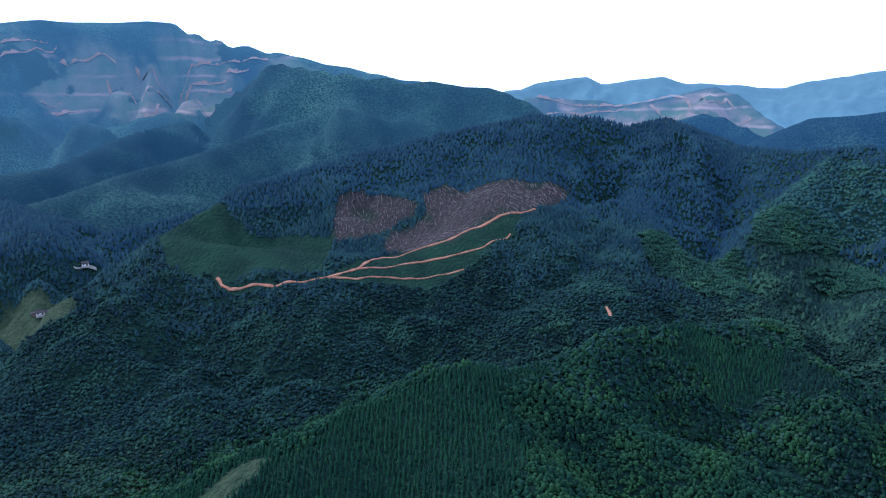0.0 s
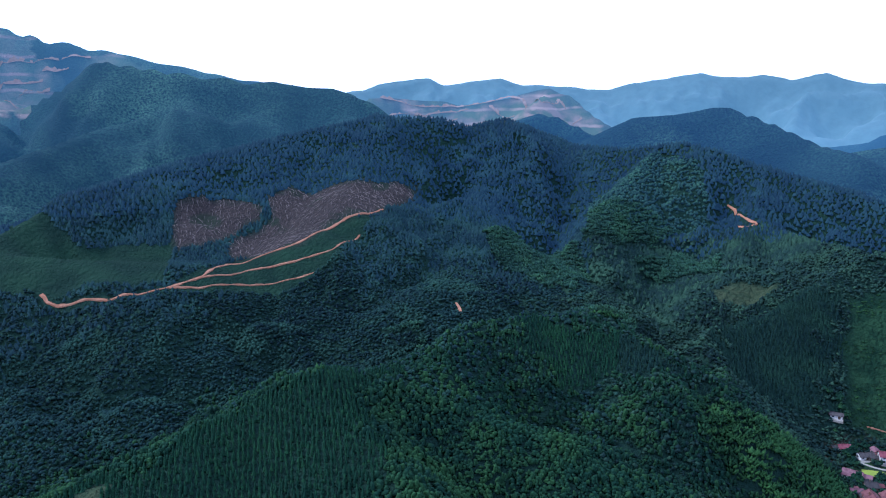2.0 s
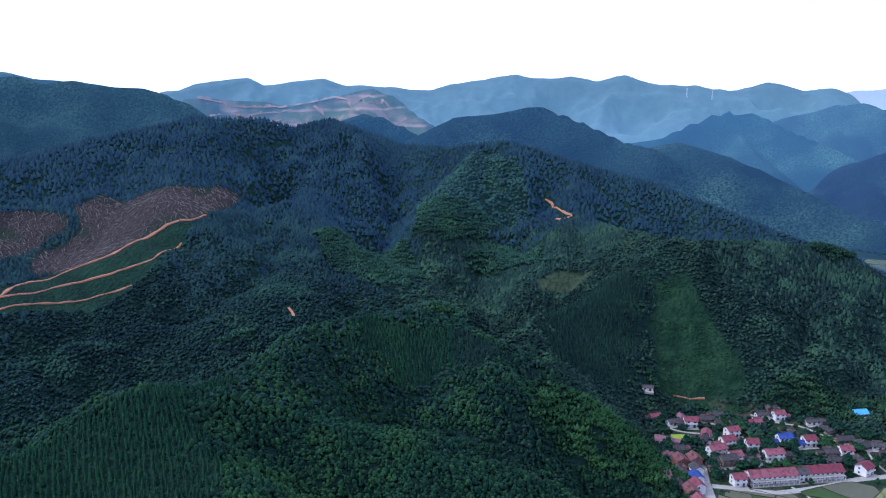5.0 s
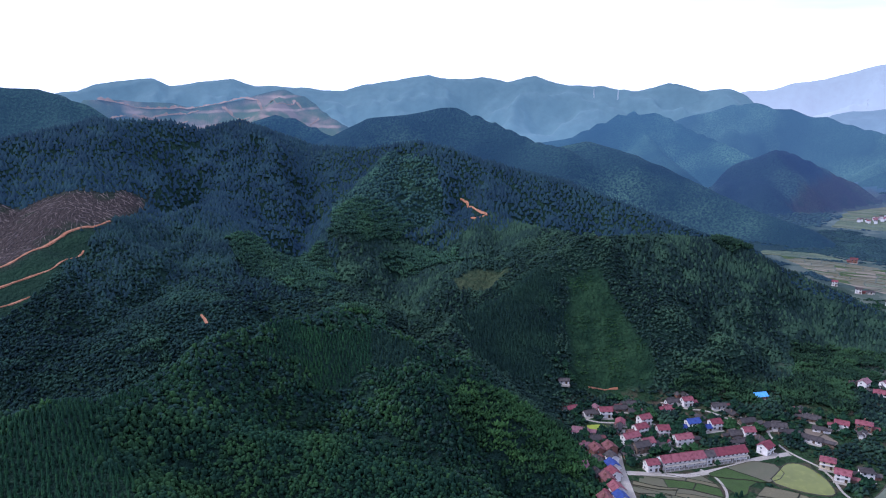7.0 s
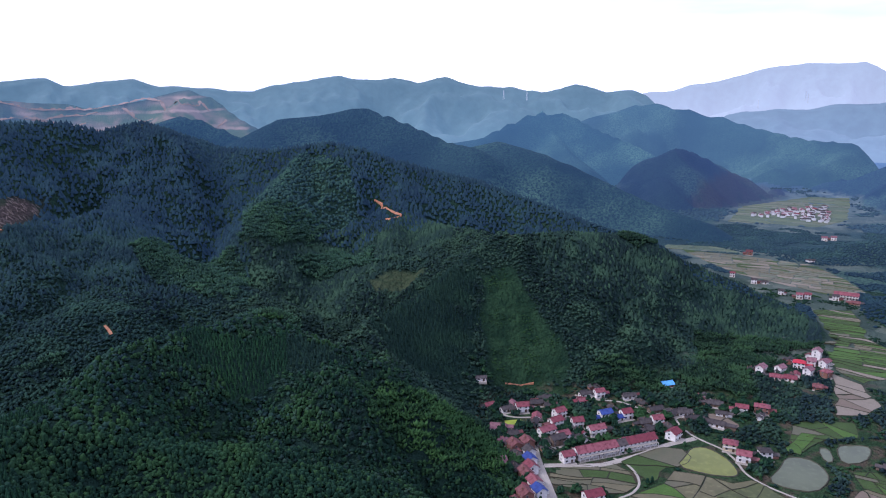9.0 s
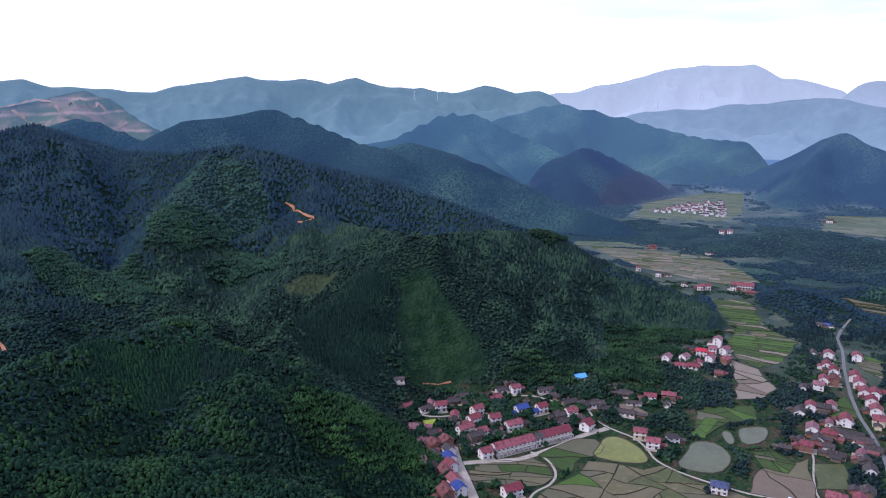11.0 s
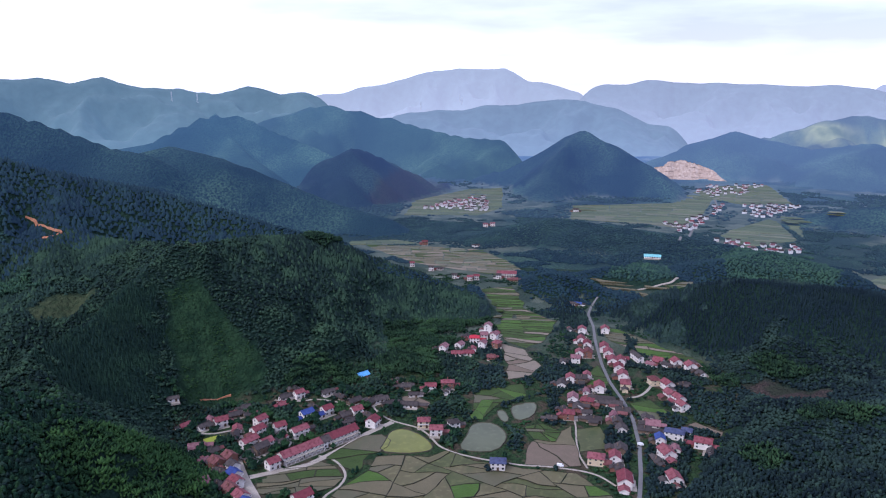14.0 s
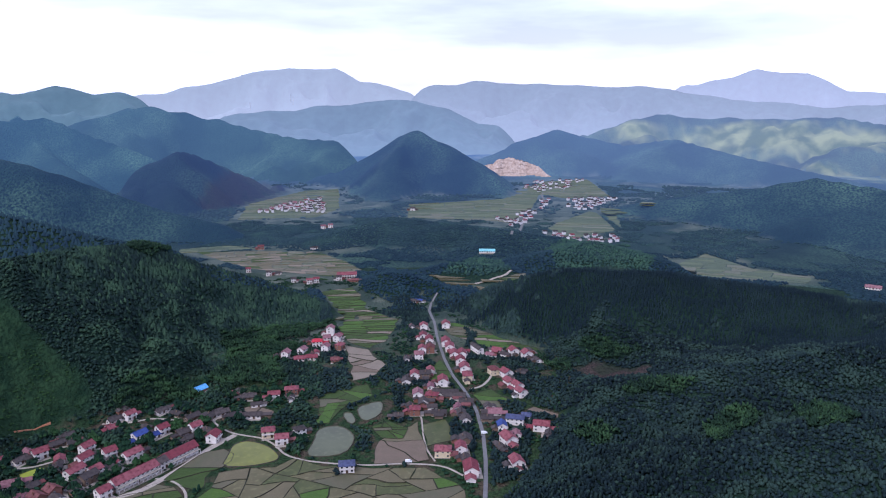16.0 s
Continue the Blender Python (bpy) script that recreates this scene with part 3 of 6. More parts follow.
FIELDS = {
    "west_fields": (210, 'mud', [(334.3, 305.7), (374.0, 284.7), (373.2, 269.0), (361.9, 255.6), (346.2, 251.7), (337.0, 257.3), (322.4, 276.9), (317.8, 291.2)]),
    "house_meadow": (500, 'green', [(379.1, 281.2), (415.4, 274.7), (425.5, 266.4), (420.8, 254.9), (399.8, 252.8), (395.1, 254.5), (368.5, 253.0), (372.2, 260.0)]),
    "paddies_south": (300, 'wet', [(286.0, 234.8), (330.5, 246.0), (356.1, 248.1), (393.9, 249.1), (410.5, 220.6), (421.5, 212.4), (418.3, 184.0), (422.3, 155.5), (434.3, 121.5), (421.1, 96.3), (376.9, 78.5)]),
    "road_plots": (600, 'dry', [(428.3, 156.6), (459.1, 165.5), (478.0, 159.8), (502.3, 145.7), (468.6, 132.8), (443.9, 120.6)]),
    "road_plots_b": (500, 'wetgreen', [(460.6, 127.9), (498.6, 140.4), (509.8, 125.6), (473.3, 114.5)]),
    "pale_plots": (420, 'pale', [(650.4, 264.1), (643.8, 239.7), (612.0, 210.0), (584.8, 209.0), (562.5, 222.7)]),
    "green_strip": (240, 'greenmix', [(835.1, 369.0), (871.5, 341.4), (773.2, 284.8), (745.9, 238.3), (673.1, 229.0), (647.9, 240.1), (660.1, 266.9), (725.5, 307.7)]),
    "garden_plots": (260, 'green', [(529.4, 239.5), (561.2, 209.4), (537.9, 197.4), (517.3, 209.1), (486.5, 210.2), (494.5, 226.8)]),
    "bank_plots": (350, 'green', [(477.7, 222.7), (512.1, 226.5), (518.5, 216.9), (482.0, 210.5)]),
    "road_meadow": (380, 'greenmix', [(747.4, 193.3), (748.7, 171.3), (721.3, 130.5), (696.8, 85.4), (684.0, 73.8), (678.2, 126.8), (705.3, 167.7)]),
    "terraces_north": (230, 'terrace', [(1016.7, 665.2), (1052.2, 560.1), (1064.8, 477.5), (1029.8, 424.8), (967.5, 364.9), (920.5, 380.5), (924.3, 450.0), (937.0, 527.0), (970.4, 592.5)]),
    "plain_plots": (800, 'greenmix', [(1430.4, 438.3), (1622.6, 490.0), (1763.5, 295.2), (2048.0, 279.4), (2063.7, 225.9), (1621.8, 207.5), (1421.0, 220.2), (1438.8, 286.2)]),
    "plain_east": (800, 'greenmix', [(1442.8, 133.8), (1636.4, 72.3), (1386.9, 18.5), (1273.6, 92.8), (1373.6, 142.9)]),
    "plain_mid": (900, 'plain', [(1846.8, 287.5), (2173.1, 246.6), (2267.8, 120.8), (1880.5, 42.8), (1811.9, 149.2), (1872.1, 211.5)]),
    "plain_low": (1000, 'plain', [(1612.9, 59.2), (1599.4, -90.4), (1573.6, -67.3), (1571.8, 22.5), (1409.0, 8.6)]),
    "village_plots": (900, 'greenmix', [(1319.9, 761.8), (1530.8, 852.1), (1799.4, 833.3), (1854.6, 759.2), (1515.4, 621.7), (1391.6, 621.4)]),
    "right_plots": (600, 'greenmix', [(1067.8, -50.2), (1202.6, -124.4), (1110.8, -177.9), (1072.8, -251.9), (1037.2, -237.4), (1041.0, -102.5)]),
    "terrace_meadow": (300, 'greenmix', [(1033.9, 702.6), (1077.4, 637.7), (1067.2, 576.5), (1004.9, 683.0)]),
    "cluster_path": (200, 'dry', [(484.1, 289.4), (495.1, 282.4), (492.6, 260.0), (484.3, 256.5), (483.0, 275.4)]),
    "vegetable_garden": (110, 'green', [(482.2, 178.0), (494.7, 166.6), (489.1, 151.5), (471.8, 149.6), (465.7, 164.8)]),
    "bright_plot": (2000, 'rape', [(355.3, 375.6), (369.9, 369.7), (369.9, 364.1), (352.6, 362.9), (351.5, 369.5)]),
    "shed_plots": (450, "mud", [(927.1, 253.2), (925.0, 183.2), (957.5, 127.9), (784.8, 114.1), (906.9, 187.0), (900.8, 223.2)]),
    "east_plots": (500, 'dry', [(539.5, 69.6), (548.1, 65.1), (538.0, 32.5), (522.1, 31.1), (537.7, 50.2)]),
    "road_green": (300, 'green', [(598.4, 165.9), (632.7, 161.6), (602.2, 147.4), (576.9, 141.6), (582.1, 157.2)]),
    "east_green": (300, 'green', [(562.8, 117.7), (577.8, 103.5), (552.2, 87.0), (534.7, 88.5), (542.0, 104.4)]),
}
PONDS = {
    "green_pond": [(400.6, 253.3), (417.0, 257.4), (429.6, 261.7), (437.5, 258.2), (438.7, 250.1), (435.3, 237.8), (426.9, 225.9), (420.2, 221.4), (413.9, 224.7), (405.5, 235.7)],
    "grey_pond": [(429.1, 206.1), (452.0, 209.1), (466.4, 213.6), (474.8, 209.6), (478.0, 199.5), (469.2, 186.8), (457.5, 181.1), (438.4, 180.3), (429.5, 193.3)],
    "upper_pond": [(506.8, 197.6), (516.0, 198.9), (529.8, 187.6), (523.4, 181.5), (503.5, 177.8), (488.9, 185.8)],
    "small_pond": [(498.7, 207.0), (504.9, 202.5), (488.9, 191.3), (482.4, 194.1)],
}
HAMLETS = {
    "far_village": (105, [(1411.3, 770.7), (1547.9, 774.8), (1660.7, 739.8), (1645.2, 715.3), (1431.6, 619.7), (1445.4, 697.7)]),
    "plain_street": (46, [(1460.8, 261.3), (1491.2, 231.3), (1641.2, 197.3), (1797.6, 202.9), (1802.8, 182.7), (1609.9, 181.0), (1427.0, 193.1), (1375.6, 213.0)]),
    "plain_town": (60, [(1973.5, 292.1), (2129.0, 307.2), (2263.8, 137.4), (2087.7, 118.2), (1997.2, 165.2), (1927.0, 232.8)]),
    "plain_town_east": (60, [(1623.6, 132.9), (1791.5, 140.6), (1852.7, 69.4), (1841.9, 21.5), (1636.4, 72.3)]),
    "foot_village": (34, [(1338.5, 159.8), (1319.5, 96.4), (1319.0, 7.3), (1289.0, -7.3), (1197.1, 96.4)]),
}
COPSES = {
    "pond_copse": [(430.9, 222.6), (442.6, 219.5), (449.6, 207.1), (426.4, 204.8), (423.8, 212.2)],
    "pond_copse_b": [(457.7, 210.9), (476.7, 227.0), (477.4, 237.0), (502.0, 236.7), (485.8, 221.7)],
    "house_copse": [(409.3, 174.7), (423.3, 180.0), (433.4, 174.0), (421.8, 165.2), (410.5, 166.4)],
    "islet_copse": [(444.0, 174.3), (463.6, 184.5), (472.9, 177.3), (462.1, 168.8), (444.0, 166.0)],
    "road_copse": [(552.5, 186.2), (601.3, 200.9), (633.0, 203.8), (619.4, 183.5), (572.3, 173.5), (536.1, 168.7), (512.7, 156.4), (517.0, 169.1)],
    "road_copse_b": [(717.2, 226.3), (784.5, 242.0), (807.9, 226.3), (762.5, 206.7), (718.1, 205.6), (662.5, 199.8)],
    "south_copse": [(479.3, 115.3), (509.3, 123.4), (528.5, 120.1), (522.9, 108.3), (488.2, 98.2), (447.9, 90.7), (454.0, 95.7), (481.6, 110.1)],
    "east_copse": [(452.6, 82.2), (513.1, 90.1), (510.3, 61.2), (467.4, 57.9), (442.3, 57.1), (419.5, 74.0)],
    "east_copse_b": [(607.4, 114.2), (647.5, 122.8), (666.7, 76.1), (560.3, 64.9), (561.3, 73.1), (665.4, 119.2)],
    "village_copse": [(420.5, 363.7), (436.6, 353.8), (413.1, 335.2), (402.6, 343.2)],
    "village_copse_b": [(460.2, 343.0), (482.0, 329.7), (464.5, 323.4), (449.5, 332.3)],
    "slope_copse": [(480.5, 295.3), (503.2, 292.5), (454.8, 264.3), (452.4, 278.1)],
    "slope_copse_b": [(482.6, 259.7), (514.3, 250.4), (503.8, 235.1), (467.6, 232.1), (461.7, 243.5)],
    "house_copse_b": [(402.5, 172.8), (418.0, 179.7), (426.8, 179.5), (417.7, 172.7), (403.0, 169.1)],
    "lane_copse": [(378.4, 328.4), (387.0, 319.8), (376.2, 306.1), (370.2, 316.4)],
    "lane_copse_b": [(405.8, 318.8), (429.1, 304.3), (435.5, 287.8), (416.7, 290.5), (400.5, 304.4)],
    "street_copse": [(303.8, 325.2), (340.6, 349.5), (325.8, 327.5), (288.3, 295.7), (271.7, 292.2)],
    "hut_copse": [(364.0, 406.9), (369.6, 415.4), (415.0, 406.6), (427.4, 369.5), (442.9, 358.8), (434.3, 352.0), (404.1, 361.2), (386.4, 391.4)],
    "back_copse": [(449.7, 358.3), (492.0, 336.4), (495.9, 304.7), (505.6, 288.3), (514.4, 299.0), (499.5, 341.4), (460.5, 360.7)],
    "cluster_copse": [(578.0, 299.5), (586.0, 285.8), (593.9, 243.9), (548.6, 217.1), (519.2, 242.4), (547.0, 283.2)],
    "east_wood": [(552.7, 96.2), (556.2, 80.4), (550.4, 71.4), (530.6, 68.2), (527.5, 83.2)],
    "east_wood_b": [(733.6, 160.8), (721.2, 146.8), (672.4, 135.8), (653.4, 139.0), (667.2, 145.9)],
    "west_copse": [(356.2, 404.5), (374.0, 414.1), (402.2, 406.7), (398.3, 390.8), (378.2, 395.1), (359.6, 388.0)],
    "west_copse_b": [(337.9, 354.9), (354.1, 379.5), (355.0, 394.8), (320.3, 357.5), (320.2, 337.2)],
    "mid_copse": [(347.0, 355.8), (363.4, 363.5), (373.7, 345.6), (358.3, 337.2), (345.9, 341.4)],
}
# plan end
# cover begin
FELLED = [
    [(-123, 826), (-93, 837), (-55, 842), (-27, 825), (-31, 812), (-58, 788), (-87, 770), (-110, 762)],
    [(-22, 837), (11, 860), (57, 855), (102, 850), (152, 874), (152, 863), (101, 784), (58, 777), (9, 736), (-26, 741), (-55, 747), (-62, 756), (-52, 792), (-18, 811)],
    [(632, 41), (630, 12), (602, -24), (580, -18), (586, 14)],
    [(1388, 908), (1526, 932), (1964, 1042), (1779, 875), (1588, 828), (1459, 863)],
]
SOIL = [
    [(-1038, 1784), (-912, 1848), (-688, 1959), (-560, 1962), (-351, 1548), (-386, 1496), (-430, 1484), (-601, 1754), (-674, 1675), (-818, 1764), (-942, 1724), (-1024, 1740), (-1097, 1741)],
    [(-442, 1952), (-325, 1941), (-152, 1516), (-208, 1507), (-325, 1529)],
]
BARE = [
    [(244, 2228), (407, 2201), (513, 2154), (646, 2115), (768, 2061), (821, 1991), (855, 1922), (638, 1538), (563, 1599), (308, 1029), (520, 2109), (420, 2171)],
]
TURF = [
    [(-55, 747), (70, 776), (102, 790), (68, 746), (22, 686), (-75, 654), (-106, 655)],
    [(-343, 871), (-206, 769), (-117, 772), (-107, 665), (-203, 668), (-269, 691)],
    [(-892, 1462), (-879, 1530), (-854, 1509), (-872, 1460)],
]
SCRUB = [
    [(444, 501), (464, 500), (475, 489), (457, 393), (441, 390), (382, 420)],
]
GROVES = [
    [(220, 351), (241, 369), (279, 369), (317, 376), (335, 368), (323, 336), (298, 313), (257, 305), (243, 318), (222, 326), (212, 334)],
    [(209, 765), (278, 816), (292, 678), (244, 648), (209, 723)],
    [(349, 688), (404, 702), (439, 678), (411, 623), (363, 663)],
    [(479, 830), (451, 839), (400, 835), (383, 885), (307, 720), (328, 690), (418, 726), (458, 734), (473, 768), (484, 813)],
    [(395, 861), (468, 859), (483, 841), (435, 813), (374, 770), (339, 772)],
    [(450, 376), (473, 382), (517, 365), (536, 342), (492, 336)],
    [(616, 385), (686, 363), (715, 295), (662, 285), (606, 314), (529, 274), (504, 304), (536, 342), (593, 358)],
    [(1035, 825), (1055, 806), (673, 470), (643, 468), (631, 488)],
    [(203, 772), (252, 816), (302, 807), (290, 668), (255, 631), (237, 722)],
    [(11, 371), (97, 558), (68, 577), (82, 577), (106, 555)],
    [(929, 234), (1044, 246), (1086, 222), (1073, 182), (949, 145), (923, 166), (913, 214)],
    [(1134, 125), (1167, 108), (1306, 58), (1270, -13), (1062, -44), (1023, -33), (776, 21), (990, 90)],
    [(482, -54), (513, -79), (499, -88), (451, -61)],
    [(247, 596), (270, 596), (292, 590), (300, 584), (288, 570), (205, 427), (192, 430)],
    [(56, 582), (77, 579), (103, 567), (102, 559), (76, 568)],
    [(498, -65), (512, -79), (508, -95), (479, -85), (483, -69)],
    [(542, -2), (556, -36), (542, -55), (528, -38), (526, -7)],
    [(483, 34), (494, 12), (480, -7), (456, 10)],
    [(513, -115), (536, -145), (496, -152), (473, -123)],
    [(663, 50), (655, 19), (642, -25), (630, 18)],
    [(668, 79), (642, 48), (622, 41), (639, 68)],
]
PLANTED = [
    [(-118, 300), (-83, 319), (-50, 332), (11, 365), (47, 366), (27, 266), (21, 248), (-114, 275)],
    [(144, 413), (193, 427), (211, 412), (253, 390), (207, 374), (159, 392)],
    [(399, 545), (442, 506), (382, 420), (339, 417), (305, 415), (277, 433)],
    [(765, 157), (780, 123), (764, 14), (1014, -143), (712, -230), (623, -203), (680, -100), (686, 52)],
    [(-124, 876), (-3, 949), (115, 975), (210, 1005), (309, 1033), (365, 1008), (256, 906), (159, 874), (57, 860), (-55, 844), (-118, 833)],
]
MEADOW = [
    [(3216, 132), (3110, -71), (3107, -286), (3111, -452), (2990, -609), (2916, -744), (2812, -837), (2658, -797), (2810, -545), (2949, -378), (3059, -243), (2949, -8)],
    [(2733, -499), (2574, -637), (2532, -767), (2371, -722), (2539, -631)],
]
PALE = [
    [(384, 601), (406, 604), (437, 588), (426, 563), (381, 586)],
    [(495, 544), (596, 627), (604, 607), (494, 510)],
    [(-417, 669), (-376, 673), (-317, 613), (-315, 593), (-337, 579), (-413, 638)],
    [(-111, 293), (-99, 304), (-87, 312), (-79, 310), (-86, 298), (-97, 288)],
]
# cover end


STANDS = [
    [(-987, 1850), (-851, 1912), (-730, 1965), (-723, 1900), (-839, 1875), (-949, 1848)],
    [(-703, 1770), (-698, 1823), (-670, 1935), (-641, 1933), (-668, 1924), (-691, 1762)],
    [(-1028, 1755), (-964, 1753), (-918, 1727), (-888, 1620), (-899, 1517)],
]
SCARS = [
    [(-714, 1750), (-654, 1923), (-551, 1914), (-473, 1593), (-538, 1607), (-653, 1754), (-680, 1676)],
]


def inside(x, y, shapes, soft=9.0, rough=8.0):
    """1 inside any of the outlines, falling to 0 over a ragged edge."""
    best = np.full(np.shape(x), -1e9)
    for pts in shapes:
        best = np.maximum(best, in_shape(x, y, pts))
    return np.clip(0.5 + (best + rough * 2 * (fbm(x / 22, y / 22, 3, 21) - 0.45)) / soft, 0, 1)


def wooded(x, y, h):
    n = fbm(x / 60, y / 60, 3, 31)
    w = (h > 3 + 6 * (n - 0.45)) | (n > 0.40)
    for pts in VALLEYS.values():
        w &= (in_shape(x, y, pts) < 3) | (fbm(x / 26, y / 26, 3, 57) > 0.45)
    copse = inside(x, y, list(COPSES.values()), 6, 6) > 0.5
    return (w | copse) & (inside(x, y, FELLED + SOIL + TURF + SCRUB) < 0.5) & (inside(x, y, PALE, 4, 5) < 0.5) & ~keep_out(x, y, copse)


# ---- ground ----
# the last value of each hill is its haze, painted as emission
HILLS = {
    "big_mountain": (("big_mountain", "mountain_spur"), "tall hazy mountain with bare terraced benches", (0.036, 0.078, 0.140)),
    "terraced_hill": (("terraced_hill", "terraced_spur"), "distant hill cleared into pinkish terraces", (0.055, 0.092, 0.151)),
    "left_green": (("left_green", "left_fold", "left_fold_b"), "hazy blue-green wooded ridge before the mountain", (0.009, 0.024, 0.052)),
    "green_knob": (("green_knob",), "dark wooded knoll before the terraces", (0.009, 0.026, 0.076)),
    "blue_ridge": (("blue_ridge", "blue_ridge_right"), "hazy dark blue wooded ridge behind the peak", (0.008, 0.021, 0.064)),
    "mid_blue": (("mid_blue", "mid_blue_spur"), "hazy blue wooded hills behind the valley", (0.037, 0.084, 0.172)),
    "mid_blue_right": (("mid_blue_right",), "hazy pale blue wooded hills farther down the valley", (0.049, 0.099, 0.189)),
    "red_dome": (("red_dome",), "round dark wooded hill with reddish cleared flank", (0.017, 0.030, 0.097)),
    "cone_hill": (("cone_hill", "cone_spur"), "hazy blue cone-shaped wooded hill", (0.024, 0.046, 0.128)),
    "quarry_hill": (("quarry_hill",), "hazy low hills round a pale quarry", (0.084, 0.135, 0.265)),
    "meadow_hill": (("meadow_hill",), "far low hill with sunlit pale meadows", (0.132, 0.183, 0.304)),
    "far_right_ridge": (("far_right_ridge",), "hazy blue-green wooded ridge across the plain", (0.009, 0.020, 0.068)),
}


def owner(x, y, h):
    """Which of the far hills a place belongs to; -1: none."""
    who, best = np.full(x.shape, -1), h - 7.0
    for n, (keys, _, _) in enumerate(HILLS.values()):
        for key in keys:
            r = ridge_height(x, y, *RIDGES[key], np.zeros(x.shape)) - 1.5
            who, best = np.where((r > best) & (h > 3.0), n, who), np.maximum(best, r)
    return who


def land_mesh(name, verts, quads, keys):
    used, back = np.unique(quads, return_inverse=True)
    v, q = verts[used], back.reshape(-1, 4)
    me = bpy.data.meshes.new(name)
    me.vertices.add(len(v))
    me.vertices.foreach_set("co", v.ravel())
    me.loops.add(q.size)
    me.loops.foreach_set("vertex_index", q.ravel().astype(np.int32))
    me.polygons.add(len(q))
    me.polygons.foreach_set("loop_start", (np.arange(len(q)) * 4).astype(np.int32))
    for key, value in keys.items():
        me.attributes.new(key, "FLOAT", "POINT").data.foreach_set("value", np.ascontiguousarray(value[used], dtype=np.float32))
    me.update()
    me.shade_smooth()
    return new(name, me)


def haze_amount(r):
    """How much painted haze has gathered at r metres."""
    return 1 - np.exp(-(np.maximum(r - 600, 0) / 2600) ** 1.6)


def land_material(name, haze_glow=None):
    """Woodland, meadow, felled slope and bare soil by what covers the land; far hills and valley also get haze painted
    as glow.
    """
    mat, nt, bsdf = material(name)
    near = ((0.010, 0.024, 0.017), (0.016, 0.036, 0.024), (0.024, 0.048, 0.029))
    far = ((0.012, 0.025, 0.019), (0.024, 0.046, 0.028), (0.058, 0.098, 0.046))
    deep, plain, pale = far if haze_glow else near
    wood = mixed(nt, noise_at(nt, 0.006, 6, 0.40, 0.60), deep, plain)
    wood = mixed(nt, noise_at(nt, 0.0055, 8, 0.48, 0.68), wood, pale)
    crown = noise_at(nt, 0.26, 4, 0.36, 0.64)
    wood = mixed(nt, crown, (0.012, 0.023, 0.019) if haze_glow else (0.011, 0.025, 0.019), wood)
    grass = mixed(nt, noise_at(nt, 0.05, 4), (0.018, 0.040, 0.018), (0.034, 0.062, 0.026))
    grass = mixed(nt, noise_at(nt, 0.4, 4, 0.4, 0.65), grass, (0.016, 0.028, 0.014))
    slash = mixed(nt, noise_at(nt, 0.7, 6, 0.40, 0.64), (0.026, 0.022, 0.021), (0.066, 0.049, 0.044))
    slash = mixed(nt, noise_at(nt, 0.03, 4, 0.56, 0.66), slash, (0.026, 0.030, 0.022))
    if haze_glow:
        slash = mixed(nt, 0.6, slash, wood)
    earth = mixed(nt, noise_at(nt, 0.010, 6, 0.42, 0.6), (0.060, 0.085, 0.056), (0.110, 0.105, 0.080))
    band = nt.nodes.new("ShaderNodeTexWave")
    band.bands_direction, band.inputs["Scale"].default_value, band.inputs["Distortion"].default_value, band.inputs["Detail"].default_value = "Z", 0.0072, 3.2, 5.0
    nt.links.new(nt.nodes.new("ShaderNodeTexCoord").outputs["Object"], band.inputs["Vector"])
    bench = nt.nodes.new("ShaderNodeMapRange")
    bench.inputs[1].default_value, bench.inputs[2].default_value = 0.86, 0.99
    nt.links.new(band.outputs["Fac"], bench.inputs[0])
    lines = nt.nodes.new("ShaderNodeMath")
    lines.operation = "MULTIPLY"
    nt.links.new(bench.outputs[0], lines.inputs[0])
    nt.links.new(noise_at(nt, 0.006, 5, 0.42, 0.56), lines.inputs[1])
    earth = mixed(nt, lines.outputs[0], earth, (0.230, 0.150, 0.125))
    earth = mixed(nt, noise_at(nt, 0.0065, 8, 0.58, 0.61), earth, (0.016, 0.030, 0.024))
    plots = nt.nodes.new("ShaderNodeTexVoronoi")
    plots.inputs["Scale"].default_value = 0.035
    nt.links.new(nt.nodes.new("ShaderNodeTexCoord").outputs["Object"], plots.inputs["Vector"])
    tint = nt.nodes.new("ShaderNodeSeparateColor")
    nt.links.new(plots.outputs["Color"], tint.inputs[0])
    # farmland greyed and blued: haze put into its base colour
    farm = mixed(nt, tint.outputs[0], (0.046, 0.066, 0.054), (0.095, 0.112, 0.090))
    farm = mixed(nt, noise_at(nt, 0.02, 4, 0.5, 0.6), farm, (0.034, 0.052, 0.044))
    grass = mixed(nt, noise_at(nt, 0.07, 5, 0.50, 0.62), grass, (0.060, 0.048, 0.034))
    grass = mixed(nt, attribute(nt, "farm"), grass, farm)
    # far wood tinted bluer: haze put into its base colour
    if haze_glow:
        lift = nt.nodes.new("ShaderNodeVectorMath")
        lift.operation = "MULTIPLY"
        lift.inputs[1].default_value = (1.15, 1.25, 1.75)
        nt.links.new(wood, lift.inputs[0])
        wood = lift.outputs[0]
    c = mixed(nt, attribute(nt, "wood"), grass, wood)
    tea = mixed(nt, noise_at(nt, 0.03, 5), (0.010, 0.023, 0.016), (0.016, 0.036, 0.021))
    c = mixed(nt, attribute(nt, "turf"), c, tea)
    brush = mixed(nt, noise_at(nt, 0.07, 6, 0.38, 0.62), (0.009, 0.024, 0.013), (0.019, 0.043, 0.020))
    brush = mixed(nt, noise_at(nt, 0.4, 4, 0.5, 0.7), brush, (0.009, 0.020, 0.010))
    c = mixed(nt, attribute(nt, "scrub"), c, brush)
